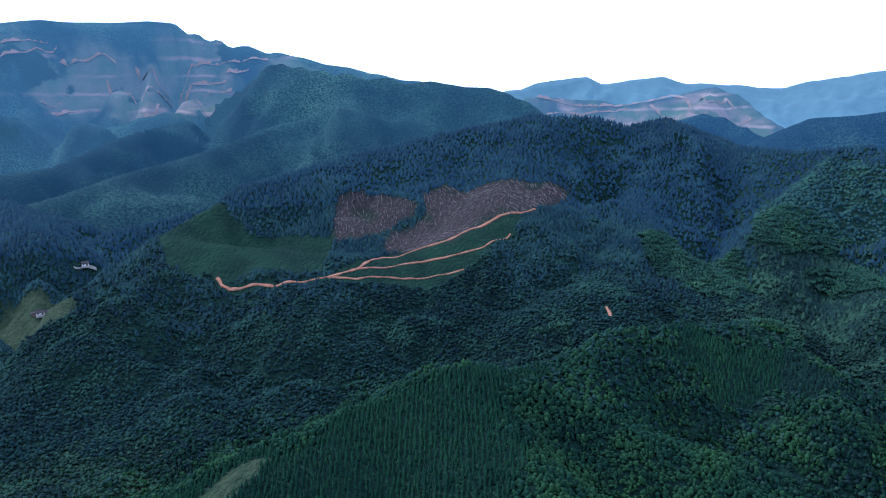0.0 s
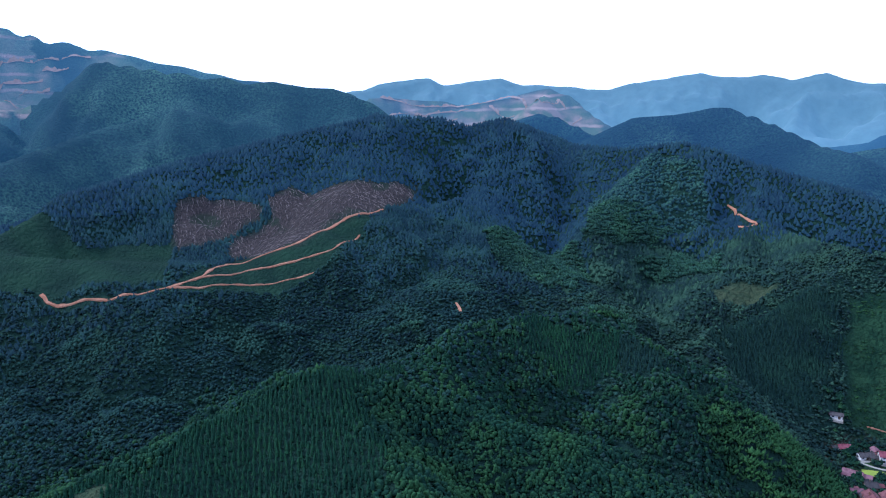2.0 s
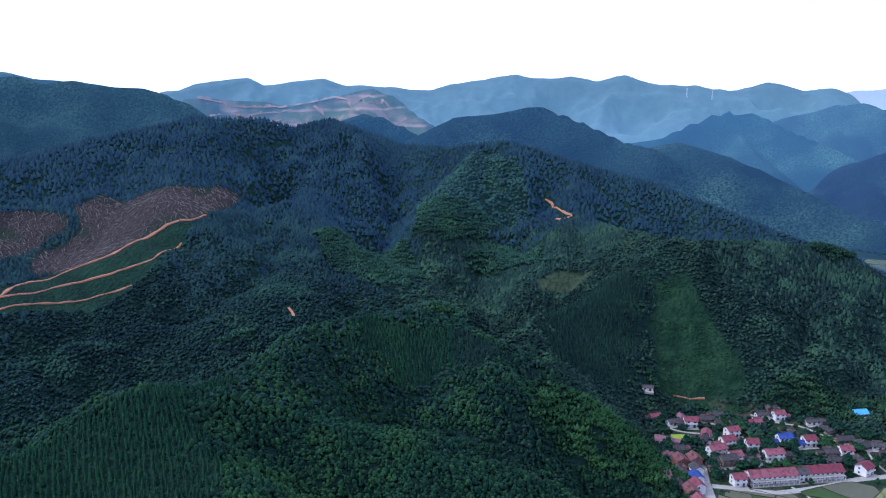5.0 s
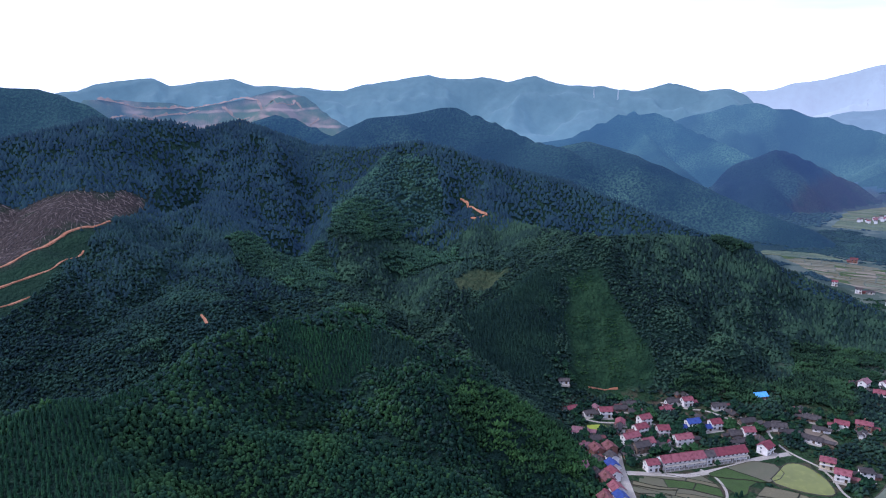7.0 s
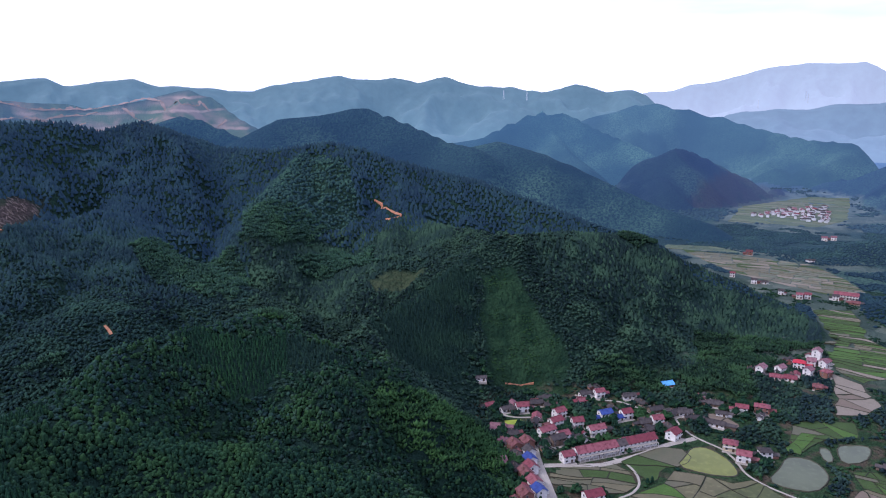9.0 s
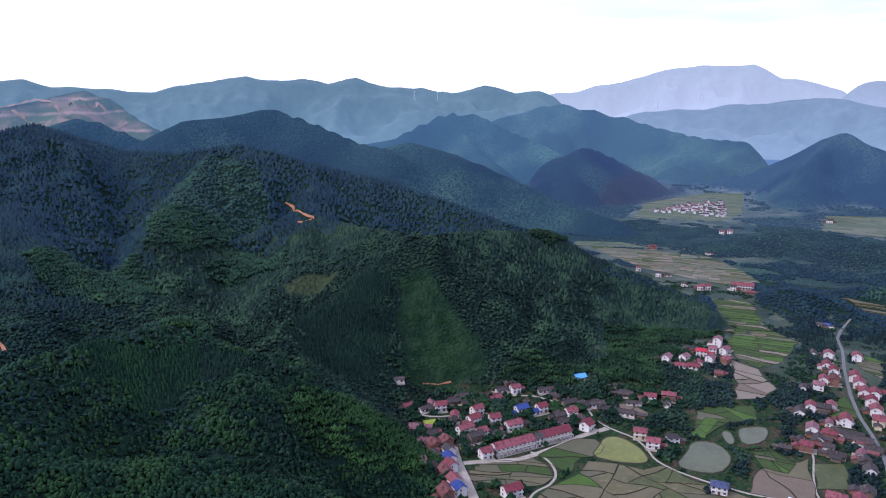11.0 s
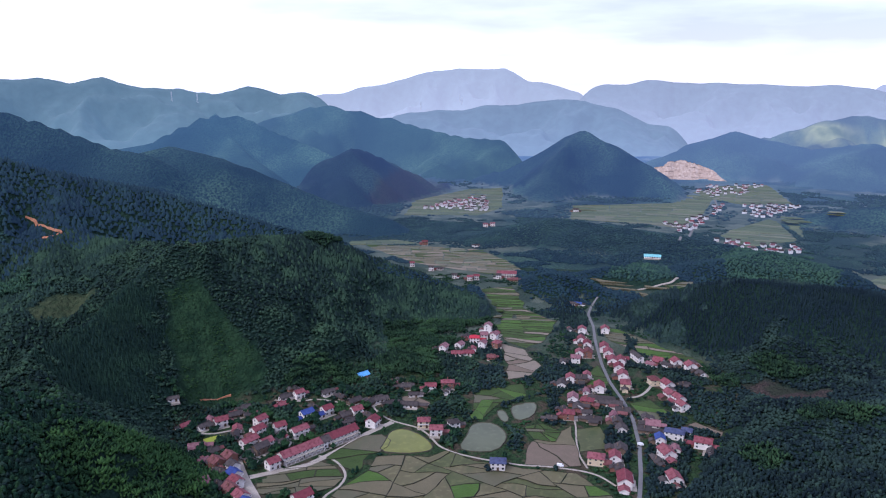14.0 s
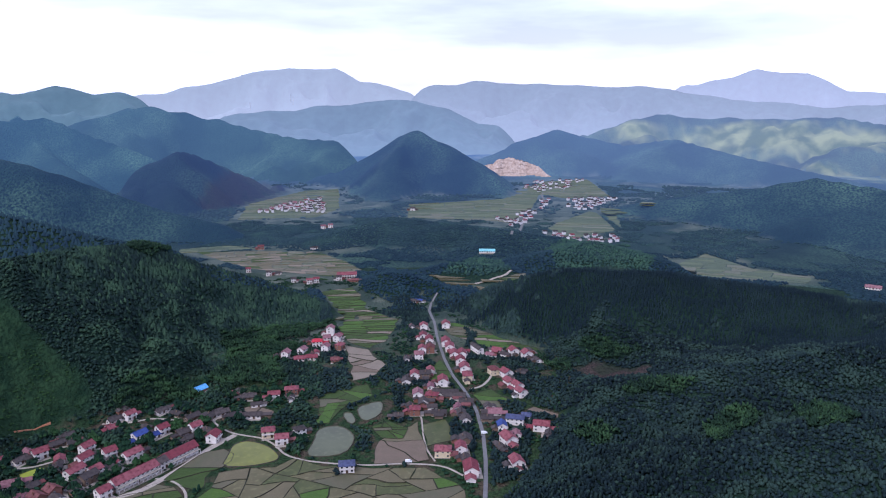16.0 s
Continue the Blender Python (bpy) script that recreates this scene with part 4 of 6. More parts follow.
    straw = mixed(nt, noise_at(nt, 0.15, 5), (0.044, 0.056, 0.029), (0.026, 0.040, 0.021))
    c = mixed(nt, attribute(nt, "pale"), c, straw)
    # pale meadow grass, with the sunlight on it put into the colour
    mead = mixed(nt, noise_at(nt, 0.012, 5, 0.4, 0.6), (0.060, 0.085, 0.035), (0.200, 0.215, 0.095))
    c = mixed(nt, attribute(nt, "meadow"), c, mead)
    c = mixed(nt, attribute(nt, "felled"), c, slash)
    c = mixed(nt, attribute(nt, "soil"), c, earth)
    bare = mixed(nt, noise_at(nt, 0.010, 7, 0.42, 0.52), (0.180, 0.125, 0.100), (0.055, 0.080, 0.045))
    bare = mixed(nt, lines.outputs[0], bare, (0.290, 0.190, 0.155))
    c = mixed(nt, attribute(nt, "bare"), c, bare)
    nt.links.new(c, bsdf.inputs["Base Color"])
    bsdf.inputs["Roughness"].default_value = 0.95
    bsdf.inputs["Specular IOR Level"].default_value = 0.04
    bumped(nt, bsdf, crown, 0.8, 2.4)
    # haze painted as emission, stronger with distance
    if haze_glow:
        bsdf.inputs["Emission Color"].default_value = (*haze_glow, 1)
        nt.links.new(attribute(nt, "haze_amount"), bsdf.inputs["Emission Strength"])
    return mat


def flat_wood(x, y):
    """Woods on the level land of the far valley, outside the farmed parts."""
    w = np.clip((fbm(x / 120, y / 120, 3, 31) - 0.33) * 12, 0, 1) * (np.hypot(x, y) > 950)
    for pts in VALLEYS.values():
        w = w * np.clip(-in_shape(x, y, pts) / 15, 0, 1)
    return w


def lay_land():
    az = np.radians(np.r_[np.arange(-42, 118, 0.38), np.arange(118, 318, 4.0)])
    rad = np.r_[0.0, 60 * 1.0095 ** np.arange(0, 462)]
    rad = rad[rad < 4700]
    a, r = np.meshgrid(az, rad)
    x, y = np.sin(a) * r, np.cos(a) * r
    h = height(x, y)
    n, m = len(az), len(rad)
    verts = np.stack([x, y, h], -1).reshape(-1, 3)
    i, j = np.meshgrid(np.arange(m - 1), np.arange(n), indexing="ij")
    k = (j + 1) % n
    quads = np.stack([i * n + j, i * n + k, (i + 1) * n + k, (i + 1) * n + j], -1).reshape(-1, 4)[:, ::-1]
    xf, yf, hf = verts.T
    keys = {"felled": inside(xf, yf, FELLED), "soil": inside(xf, yf, SOIL, 40, 40) * (1 - inside(xf, yf, STANDS, 16, 30)), "pale": inside(xf, yf, PALE, 4, 5), "bare": np.maximum(inside(xf, yf, BARE, 30, 30), 0.8 * inside(xf, yf, SCARS, 20, 60)), "turf": inside(xf, yf, TURF), "scrub": inside(xf, yf, SCRUB), "meadow": inside(xf, yf, MEADOW, 60, 60), "wood": np.maximum(np.clip((hf - 2) / 4, 0, 1), flat_wood(xf, yf)), "farm": np.clip((np.hypot(xf, yf) - 620) / 150, 0, 1)}
    who = owner(xf, yf, hf)[quads[:, 0]]
    far = np.hypot(xf, yf)
    valley = (who < 0) & (far[quads[:, 0]] > 1050) & (np.abs(np.degrees(np.arctan2(xf, yf))[quads[:, 0]] - 38) < 90)
    ground = land_mesh("ground", verts, quads[(who < 0) & ~valley], keys)
    ground.data.materials.append(land_material("land"))
    tagged(ground, "wooded green hills and valley floor with bare patches", "ground", kind="structure")
    # the far valley gets its haze painted as emission too
    vale = land_mesh("hazed_far_valley", verts, quads[valley], {**keys, "soil": 0 * far, "haze_amount": haze_amount(far) ** 1.5})
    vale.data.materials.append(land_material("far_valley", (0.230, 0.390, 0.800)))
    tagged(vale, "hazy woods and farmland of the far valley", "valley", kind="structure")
    for n, (key, (names, label, haze_glow)) in enumerate(HILLS.items()):
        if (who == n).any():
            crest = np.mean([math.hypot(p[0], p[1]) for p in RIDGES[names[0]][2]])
            bare = {**keys, "haze_amount": haze_amount(far) / haze_amount(crest), "soil": keys["soil"] * (key == "big_mountain"), "bare": keys["bare"] * (key in ("big_mountain", "terraced_hill"))}
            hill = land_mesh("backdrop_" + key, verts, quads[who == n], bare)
            hill.data.materials.append(land_material(key, haze_glow))
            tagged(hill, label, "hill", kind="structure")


lay_land()


def keep_out(x, y, copse=False):
    """Where nothing is planted: fields, water, roads and yards."""
    bad = np.zeros(x.shape, bool)
    for _, _, pts in FIELDS.values():
        bad |= (in_shape(x, y, pts) > -2.0) & ~np.asarray(copse)
    for pts in PONDS.values():
        bad |= in_shape(x, y, pts) > -3.5
    for width, pts in list(ROADS.values()) + list(TRACKS.values()):
        bad |= near_line(x, y, [(px, py, 0) for px, py in pts])[0] < width / 2 + 2.2
    for hx, hy, *_, length, depth, _ in HOUSES:
        bad |= np.hypot(x - hx, y - hy) < 1.5 + 0.45 * max(length, depth)
    return bad


# ---- woods ----
def clump_mesh(name, places, sizes, turns, shapes, picks, mats):
    """One mesh out of many small shapes; shapes: (verts, triangles) each."""
    vs, fs, base = [], [], 0
    for n, (v, f) in enumerate(shapes):
        m = np.where(picks == n)[0]
        if not len(m):
            continue
        c, s = np.cos(turns[m])[:, None], np.sin(turns[m])[:, None]
        w = v[None] * sizes[m][:, None, :]
        out = np.stack([w[..., 0] * c - w[..., 1] * s, w[..., 0] * s + w[..., 1] * c, w[..., 2]], -1) + places[m][:, None, :]
        vs.append(out.reshape(-1, 3))
        fs.append((f[None] + (np.arange(len(m)) * len(v))[:, None, None]).reshape(-1, 3) + base)
        base += len(m) * len(v)
    verts, tris = np.concatenate(vs), np.concatenate(fs)
    me = bpy.data.meshes.new(name)
    me.vertices.add(len(verts))
    me.vertices.foreach_set("co", verts.ravel())
    me.loops.add(tris.size)
    me.loops.foreach_set("vertex_index", tris.ravel().astype(np.int32))
    me.polygons.add(len(tris))
    me.polygons.foreach_set("loop_start", (np.arange(len(tris)) * 3).astype(np.int32))
    me.update()
    me.shade_smooth()
    for m in mats:
        me.materials.append(m)
    return new(name, me)


def blob(rng, rings, sides, squash=1.0):
    """A lumpy closed crown lobe about one across."""
    verts = [(0, 0, -0.4 * squash)]
    for k in range(rings):
        e = 0.05 * math.pi if rings == 1 else -0.25 * math.pi + (k + 0.5) * 0.72 * math.pi / rings
        for n in range(sides):
            a = 2 * math.pi * (n + 0.5 * (k % 2)) / sides
            q = 0.5 * rng.uniform(0.72, 1.18)
            verts.append((q * math.cos(e) * math.cos(a), q * math.cos(e) * math.sin(a), q * math.sin(e) * squash))
    verts.append((0, 0, 0.5 * squash))
    f = [(0, 1 + (n + 1) % sides, 1 + n) for n in range(sides)]
    for k in range(rings - 1):
        for n in range(sides):
            a, b = 1 + k * sides + n, 1 + k * sides + (n + 1) % sides
            f += [(a, b, b + sides), (a, b + sides, a + sides)]
    last, o = len(verts) - 1, 1 + (rings - 1) * sides
    f += [(o + n, o + (n + 1) % sides, last) for n in range(sides)]
    return np.array(verts), np.array(f)


def joined(shapes):
    vs, fs, base = [], [], 0
    for v, f in shapes:
        vs.append(v), fs.append(f + base)
        base += len(v)
    return np.concatenate(vs), np.concatenate(fs)


def leafy(rng, lobes):
    """A crown of one tall lobe and smaller side lobes, one unit wide and high."""
    v, f = blob(rng, 2 if lobes > 2 else 1, 5, rng.uniform(1.0, 1.5))
    out = [(v * rng.uniform(0.55, 0.70) + np.array([0, 0, rng.uniform(0.58, 0.72)]), f)]
    for k in range(lobes - 1):
        v, f = blob(rng, 1, 5, rng.uniform(0.9, 1.3))
        a, q = 2.4 * k + rng.uniform(-0.5, 0.5), rng.uniform(0.22, 0.36)
        v = v * rng.uniform(0.36, 0.52) + np.array([q * math.cos(a), q * math.sin(a), rng.uniform(0.36, 0.60)])
        out.append((v, f))
    return joined(out)


def spire(rng):
    """A young conifer: three stacked skirts, one unit high."""
    out = []
    for k, (z0, z1, q) in enumerate(((0.12, 0.6, 0.5), (0.38, 0.82, 0.38), (0.62, 1.0, 0.24))):
        verts = [(0, 0, z1)]
        for n in range(5):
            a, w = 2 * math.pi * (n + 0.5 * k) / 5, q * rng.uniform(0.75, 1.2)
            verts.append((w * math.cos(a), w * math.sin(a), z0 + rng.uniform(-0.05, 0.05)))
        out.append((np.array(verts), np.array([(0, 1 + n, 1 + (n + 1) % 5) for n in range(5)])))
    return joined(out)


def spike(rng):
    """A pointed treetop of a far wood, one unit wide and high."""
    ring = [(0.5 * rng.uniform(0.75, 1.2) * math.cos(a), 0.5 * rng.uniform(0.75, 1.2) * math.sin(a), rng.uniform(-0.1, 0.15)) for a in (0, 1.26, 2.51, 3.77, 5.03)]
    return np.array(ring + [(rng.uniform(-0.12, 0.12), rng.uniform(-0.12, 0.12), 1.0)]), np.array([(n, (n + 1) % 5, 5) for n in range(5)])


def plume(rng):
    """Arching bamboo culms with feathery heads, one unit high."""
    out = []
    for k in range(5):
        a, lean = 2.4 * k + rng.uniform(-0.5, 0.5), rng.uniform(0.12, 0.42)
        v, f = blob(rng, 1, 4, 1.9)
        v = v * rng.uniform(0.26, 0.38)
        v = v + np.array([lean * math.cos(a), lean * math.sin(a), 0.0]) + (v[:, 2:3] * np.array([[math.cos(a), math.sin(a), 0]])) * 0.7
        v[:, 2] += 0.70 - lean * 0.5
        out.append((v, f))
    return joined(out)


rng = random.Random(4)
LEAFY = [leafy(rng, 3) for _ in range(12)]
PLAIN = [leafy(rng, 2) for _ in range(10)]
SIMPLE = [blob(rng, 1, 5, rng.uniform(0.6, 1.0)) for _ in range(14)]
TUFT = [blob(rng, 1, 4, rng.uniform(0.7, 1.2)) for _ in range(12)]
SPIRES = [spire(rng) for _ in range(8)]
PLUMES = [plume(rng) for _ in range(8)]
SPIKES = [spike(rng) for _ in range(10)]


def spots(near, far, step, seed, loose=0.6):
    """Jittered places over the part of the land in view, between two distances."""
    g = np.random.default_rng(seed)
    n = int(2 * far / step)
    i, j = np.meshgrid(np.arange(n), np.arange(n))
    x = (i.ravel() + g.uniform(-loose, loose, i.size)) * step - far
    y = (j.ravel() + g.uniform(-loose, loose, i.size)) * step - far
    r, a = np.hypot(x, y), np.degrees(np.arctan2(x, y))
    m = (r > near) & (r < far) & (a > -36) & (a < 111)
    x, y = x[m], y[m]
    return x, y, height(x, y), g


def plant(name, label, x, y, h, g, shapes, wide, high, mat, sink=0.0):
    size = np.stack([wide * g.uniform(0.7, 1.3, len(x))] * 2 + [high * g.uniform(0.7, 1.3, len(x))], -1)
    ob = clump_mesh(name, np.stack([x, y, h - sink], -1), size, g.uniform(0, 6.28, len(x)), shapes, g.integers(0, len(shapes), len(x)), [mat])
    return tagged(ob, label, "woodland", kind="stuff")


def planted_rows(x, y):
    """Where spruce-like plantation stands."""
    return inside(x, y, PLANTED, 9, 45) > 0.5


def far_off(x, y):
    """Distance with a ragged edge, to let one step of haze painted on the woods pass into the next."""
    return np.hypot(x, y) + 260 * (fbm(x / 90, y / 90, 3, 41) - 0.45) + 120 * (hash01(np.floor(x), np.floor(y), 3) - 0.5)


def wood(near, far, step, seed, shapes, wide, high, mat, label, low, top):
    x, y, h, g = spots(near, far, step, seed)
    d = far_off(x, y)
    m = (d >= low) & (d < top)
    x, y, h = x[m], y[m], h[m]
    ok = wooded(x, y, h) & (np.hypot(x, y) < 850)
    keep = ok & ~planted_rows(x, y) & (inside(x, y, GROVES) <= 0.5)
    x, y, h = x[keep], y[keep], h[keep]
    tall = 0.55 + 0.95 * fbm(x / 16, y / 16, 3, 63)
    # darker copies of the wood round the village, haze in their colour by bearing
    east = (np.degrees(np.arctan2(x, y)) + 14 * (fbm(x / 50, y / 50, 3, 17) - 0.45) > 24) | (h < 6)
    south = np.degrees(np.arctan2(x, y)) > 66
    for m, kind in ((~east, mat), (east & ~south, mat if mat is BROADLEAF else EASTWOOD), (east & south, DUSKWOOD)):
        if m.any():
            plant("broadleaf_wood", label, x[m], y[m], h[m], g, shapes, wide, high * tall[m], kind, (0.30 if shapes is not SPIKES else 0.14) * high * tall[m])


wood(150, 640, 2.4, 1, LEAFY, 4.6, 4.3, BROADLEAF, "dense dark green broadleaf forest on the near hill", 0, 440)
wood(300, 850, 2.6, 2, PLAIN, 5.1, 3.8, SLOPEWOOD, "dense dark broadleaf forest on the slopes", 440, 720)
wood(500, 850, 2.7, 3, SPIKES, 4.4, 4.2, HILLWOOD, "hazy blue-green forest high on the slopes", 720, 2000)
x, y, h, g = spots(150, 850, 3.5, 4)
ok = inside(x, y, GROVES) > 0.5
x, y, h = x[ok], y[ok], h[ok]
ok = wooded(x, y, h)
# bamboo farther off gets a bluer copy, haze put into its base colour
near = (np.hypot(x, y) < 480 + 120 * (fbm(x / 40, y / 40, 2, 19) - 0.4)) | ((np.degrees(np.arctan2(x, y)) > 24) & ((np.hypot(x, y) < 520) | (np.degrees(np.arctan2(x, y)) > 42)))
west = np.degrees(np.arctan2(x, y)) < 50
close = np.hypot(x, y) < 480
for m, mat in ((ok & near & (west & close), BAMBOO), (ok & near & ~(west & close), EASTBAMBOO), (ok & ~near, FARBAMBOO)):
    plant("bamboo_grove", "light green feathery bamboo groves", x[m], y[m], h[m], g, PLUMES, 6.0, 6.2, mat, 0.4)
x, y, h, g = spots(150, 820, 2.3, 5, 0.28)
con = planted_rows(x, y) & (inside(x, y, GROVES) <= 0.5)
x, y, h = x[con], y[con], h[con]
con = wooded(x, y, h)
near = (np.hypot(x, y) < 400) | (np.degrees(np.arctan2(x, y)) < 26)
x, y = x + np.where(near, 0, g.normal(0, 0.9, len(x))), y + np.where(near, 0, g.normal(0, 0.9, len(x)))
# farther conifers get bluer copies, haze put into their base colour
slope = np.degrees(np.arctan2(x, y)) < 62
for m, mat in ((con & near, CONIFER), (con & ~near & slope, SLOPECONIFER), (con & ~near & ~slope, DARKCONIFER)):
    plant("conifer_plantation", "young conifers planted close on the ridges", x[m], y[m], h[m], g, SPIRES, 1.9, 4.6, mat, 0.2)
x, y, h, g = spots(150, 820, 2.8, 6)
bush = inside(x, y, SCRUB, 9, 14) > 0.5
x, y, h = x[bush], y[bush], h[bush]
bush = fbm(x / 14, y / 14, 3, 77) > 0.46
plant("shrubs", "low green shrubs on the cleared slope", x[bush], y[bush], h[bush], g, SIMPLE, 2.4, 1.6, SCRUBLEAF, -0.1)
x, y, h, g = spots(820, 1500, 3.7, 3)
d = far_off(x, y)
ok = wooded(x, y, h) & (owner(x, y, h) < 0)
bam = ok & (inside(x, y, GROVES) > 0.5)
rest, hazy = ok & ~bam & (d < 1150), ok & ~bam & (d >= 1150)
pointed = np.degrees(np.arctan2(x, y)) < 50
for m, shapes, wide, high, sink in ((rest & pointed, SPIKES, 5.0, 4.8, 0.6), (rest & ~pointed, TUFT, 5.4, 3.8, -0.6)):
    plant("far_wood", "hazy dark blue-green forest on the farther hills", x[m], y[m], h[m], g, shapes, wide, high, FARWOOD, sink)
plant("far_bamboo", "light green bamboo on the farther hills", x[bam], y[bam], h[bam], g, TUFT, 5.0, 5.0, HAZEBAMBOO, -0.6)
plant("blue_wood", "hazy blue forest of the far valley", x[hazy], y[hazy], h[hazy], g, TUFT, 5.6, 3.4, HAZEBLUEWOOD, -0.3)

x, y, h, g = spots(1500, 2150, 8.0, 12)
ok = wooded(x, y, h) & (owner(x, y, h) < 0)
plant("blue_wood", "hazy blue forest at the feet of the far hills", x[ok], y[ok], h[ok], g, TUFT, 9.0, 5.0, HAZEWOOD, -0.6)

# trunks left lying on the felled slope
LOG = surface("bare_log", (0.17, 0.13, 0.115), (0.11, 0.085, 0.078), 0.2, 0.9, 1.5, 0.2, 0.02)
x, y, h, g = spots(700, 900, 5.2, 14)
m = inside(x, y, FELLED[:2], 6, 12) > 0.5
x, y = x[m], y[m]
fx, fy = height(x + 2, y) - height(x - 2, y), height(x, y + 2) - height(x, y - 2)
sticks = []
for px, py, gx, gy, turn, long in zip(x, y, fx, fy, g.normal(0, 0.45, len(x)), g.uniform(2.5, 6.5, len(x))):
    a = math.atan2(-gy, -gx) + turn
    ux, uy = math.cos(a), math.sin(a)
    sticks.append((px - ux * long / 2, py - uy * long / 2, px + ux * long / 2, py + uy * long / 2, ux, uy))
q = np.array(sticks)
za, zb = height(q[:, 0], q[:, 1]), height(q[:, 2], q[:, 3])
verts, faces = [], []
for (ax, ay, bx, by, ux, uy), z0, z1 in zip(q, za, zb):
    k = len(verts)
    for ex, ey, z, w in ((ax, ay, z0, 0.30), (bx, by, z1, 0.16)):
        verts += [(ex - uy * w, ey + ux * w, z + 0.05), (ex + uy * w, ey - ux * w, z + 0.05), (ex, ey, z + 0.1 + 1.9 * w)]
    faces += [(k, k + 1, k + 4, k + 3), (k + 1, k + 2, k + 5, k + 4), (k + 2, k, k + 3, k + 5), (k, k + 2, k + 1), (k + 3, k + 4, k + 5)]
me = bpy.data.meshes.new("felled_logs")
me.from_pydata(verts, [], faces)
me.materials.append(LOG)
tagged(new("felled_logs", me), "pale felled trunks and branches strewn down the cleared slope", "felled timber", kind="stuff")

# ---- horizon ----
def range_mesh(name, pts, depth, mat, label):
    """A distant range: a crest with two slopes cut into spurs and side valleys."""
    p = np.array(pts, float)
    seg = np.r_[0, np.cumsum(np.hypot(np.diff(p[:, 0]), np.diff(p[:, 1])))]
    n = int(seg[-1] / 14)
    s = np.linspace(0, seg[-1], n)
    q = np.stack([np.interp(s, seg, p[:, k]) for k in range(3)], -1)
    q[:, 2] += 26 * (fbm(s / 120, s * 0, 5, 8) - 0.47)
    ends = np.clip(np.minimum(s, seg[-1] - s) / (0.10 * seg[-1]), 0, 1)
    q[:, 2] = (q[:, 2] + 30) * (ends * ends * (3 - 2 * ends)) ** 0.6 - 30
    out = q[:, :2] / np.hypot(q[:, 0], q[:, 1])[:, None]
    rows, mist = [], []
    for k in range(-36, 13):
        u = k / 36
        x, y = (q[:, :2] + out * u * depth).T
        lean = s + 160 * (fbm(x / 240, y / 240, 3, 15) - 0.45)
        fold = np.clip(np.abs(2 * fbm(lean / 260, s * 0 + 2 * abs(u), 2, 12) - 0.75) * 2.0, 0, 1)
        cut = fold + 0.35 * np.abs(2 * fbm(x / 90, y / 90, 3, 19) - 0.94)
        z = (q[:, 2] + 40) * (1 - abs(u)) ** 0.85 * (1 - np.clip(cut, 0, 1) * 0.6 * min(1, abs(u) * 4)) - 40
        rows.append(np.c_[x, y, z])
        # painted haze, thicker toward the foot and in the folds
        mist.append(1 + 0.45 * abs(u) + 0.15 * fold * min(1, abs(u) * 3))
    verts = np.concatenate(rows)
    m = len(rows)
    i, j = np.meshgrid(np.arange(m - 1), np.arange(n - 1), indexing="ij")
    quads = np.stack([i * n + j, i * n + j + 1, (i + 1) * n + j + 1, (i + 1) * n + j], -1).reshape(-1, 4)
    ob = land_mesh(name, verts, quads[:, ::-1], {"haze_amount": np.concatenate(mist)})
    ob.data.materials.append(mat)
    return tagged(ob, label, "mountain range", kind="structure")


def haze_material(name, haze_glow, base):
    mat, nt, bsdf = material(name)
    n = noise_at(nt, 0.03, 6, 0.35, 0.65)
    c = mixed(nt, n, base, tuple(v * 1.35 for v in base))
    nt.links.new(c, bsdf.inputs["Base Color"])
    # the haze before the range is painted as emission
    bsdf.inputs["Emission Color"].default_value = (*haze_glow, 1)
    nt.links.new(attribute(nt, "haze_amount"), bsdf.inputs["Emission Strength"])
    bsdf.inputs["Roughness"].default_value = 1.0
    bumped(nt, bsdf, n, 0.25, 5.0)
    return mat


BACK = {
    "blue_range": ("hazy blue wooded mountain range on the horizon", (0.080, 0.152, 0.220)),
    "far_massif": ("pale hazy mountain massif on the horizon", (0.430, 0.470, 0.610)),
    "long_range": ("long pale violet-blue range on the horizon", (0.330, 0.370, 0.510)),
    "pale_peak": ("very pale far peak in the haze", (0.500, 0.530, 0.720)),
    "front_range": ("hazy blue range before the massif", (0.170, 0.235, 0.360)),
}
for key, (label, haze_glow) in BACK.items():
    range_mesh("backdrop_" + key, RANGES[key], 500, haze_material(key, tuple(v * 0.84 for v in haze_glow), (0.030, 0.050, 0.052)), label)

# ---- parts ----
def obj(name, me, parent=None, label=""):
    ob = new(name, me)
    if parent:
        ob.parent = parent
    return tagged(ob, label) if label else ob


def box(bm, x0, x1, y0, y1, z0, z1):
    v = [bm.verts.new(p) for p in ((x0, y0, z0), (x1, y0, z0), (x1, y1, z0), (x0, y1, z0), (x0, y0, z1), (x1, y0, z1), (x1, y1, z1), (x0, y1, z1))]
    for f in ((3, 2, 1, 0), (4, 5, 6, 7), (0, 1, 5, 4), (1, 2, 6, 5), (2, 3, 7, 6), (3, 0, 4, 7)):
        bm.faces.new([v[k] for k in f])


MESHES = {}


def cached(key, mat, build):
    if (key, mat.name) not in MESHES:
        bm = bmesh.new()
        build(bm)
        me = bpy.data.meshes.new(key[0])
        bm.to_mesh(me)
        bm.free()
        me.materials.append(mat)
        MESHES[key, mat.name] = me
    return MESHES[key, mat.name]


# ---- roads and tracks ----
ASPHALT = surface("asphalt", (0.125, 0.122, 0.125), (0.16, 0.157, 0.16), 0.15, 0.85, 3.0, 0.2, 0.01)
CONCRETE = surface("concrete", (0.29, 0.25, 0.21), (0.37, 0.325, 0.28), 0.2, 0.9, 2.0, 0.2, 0.01)
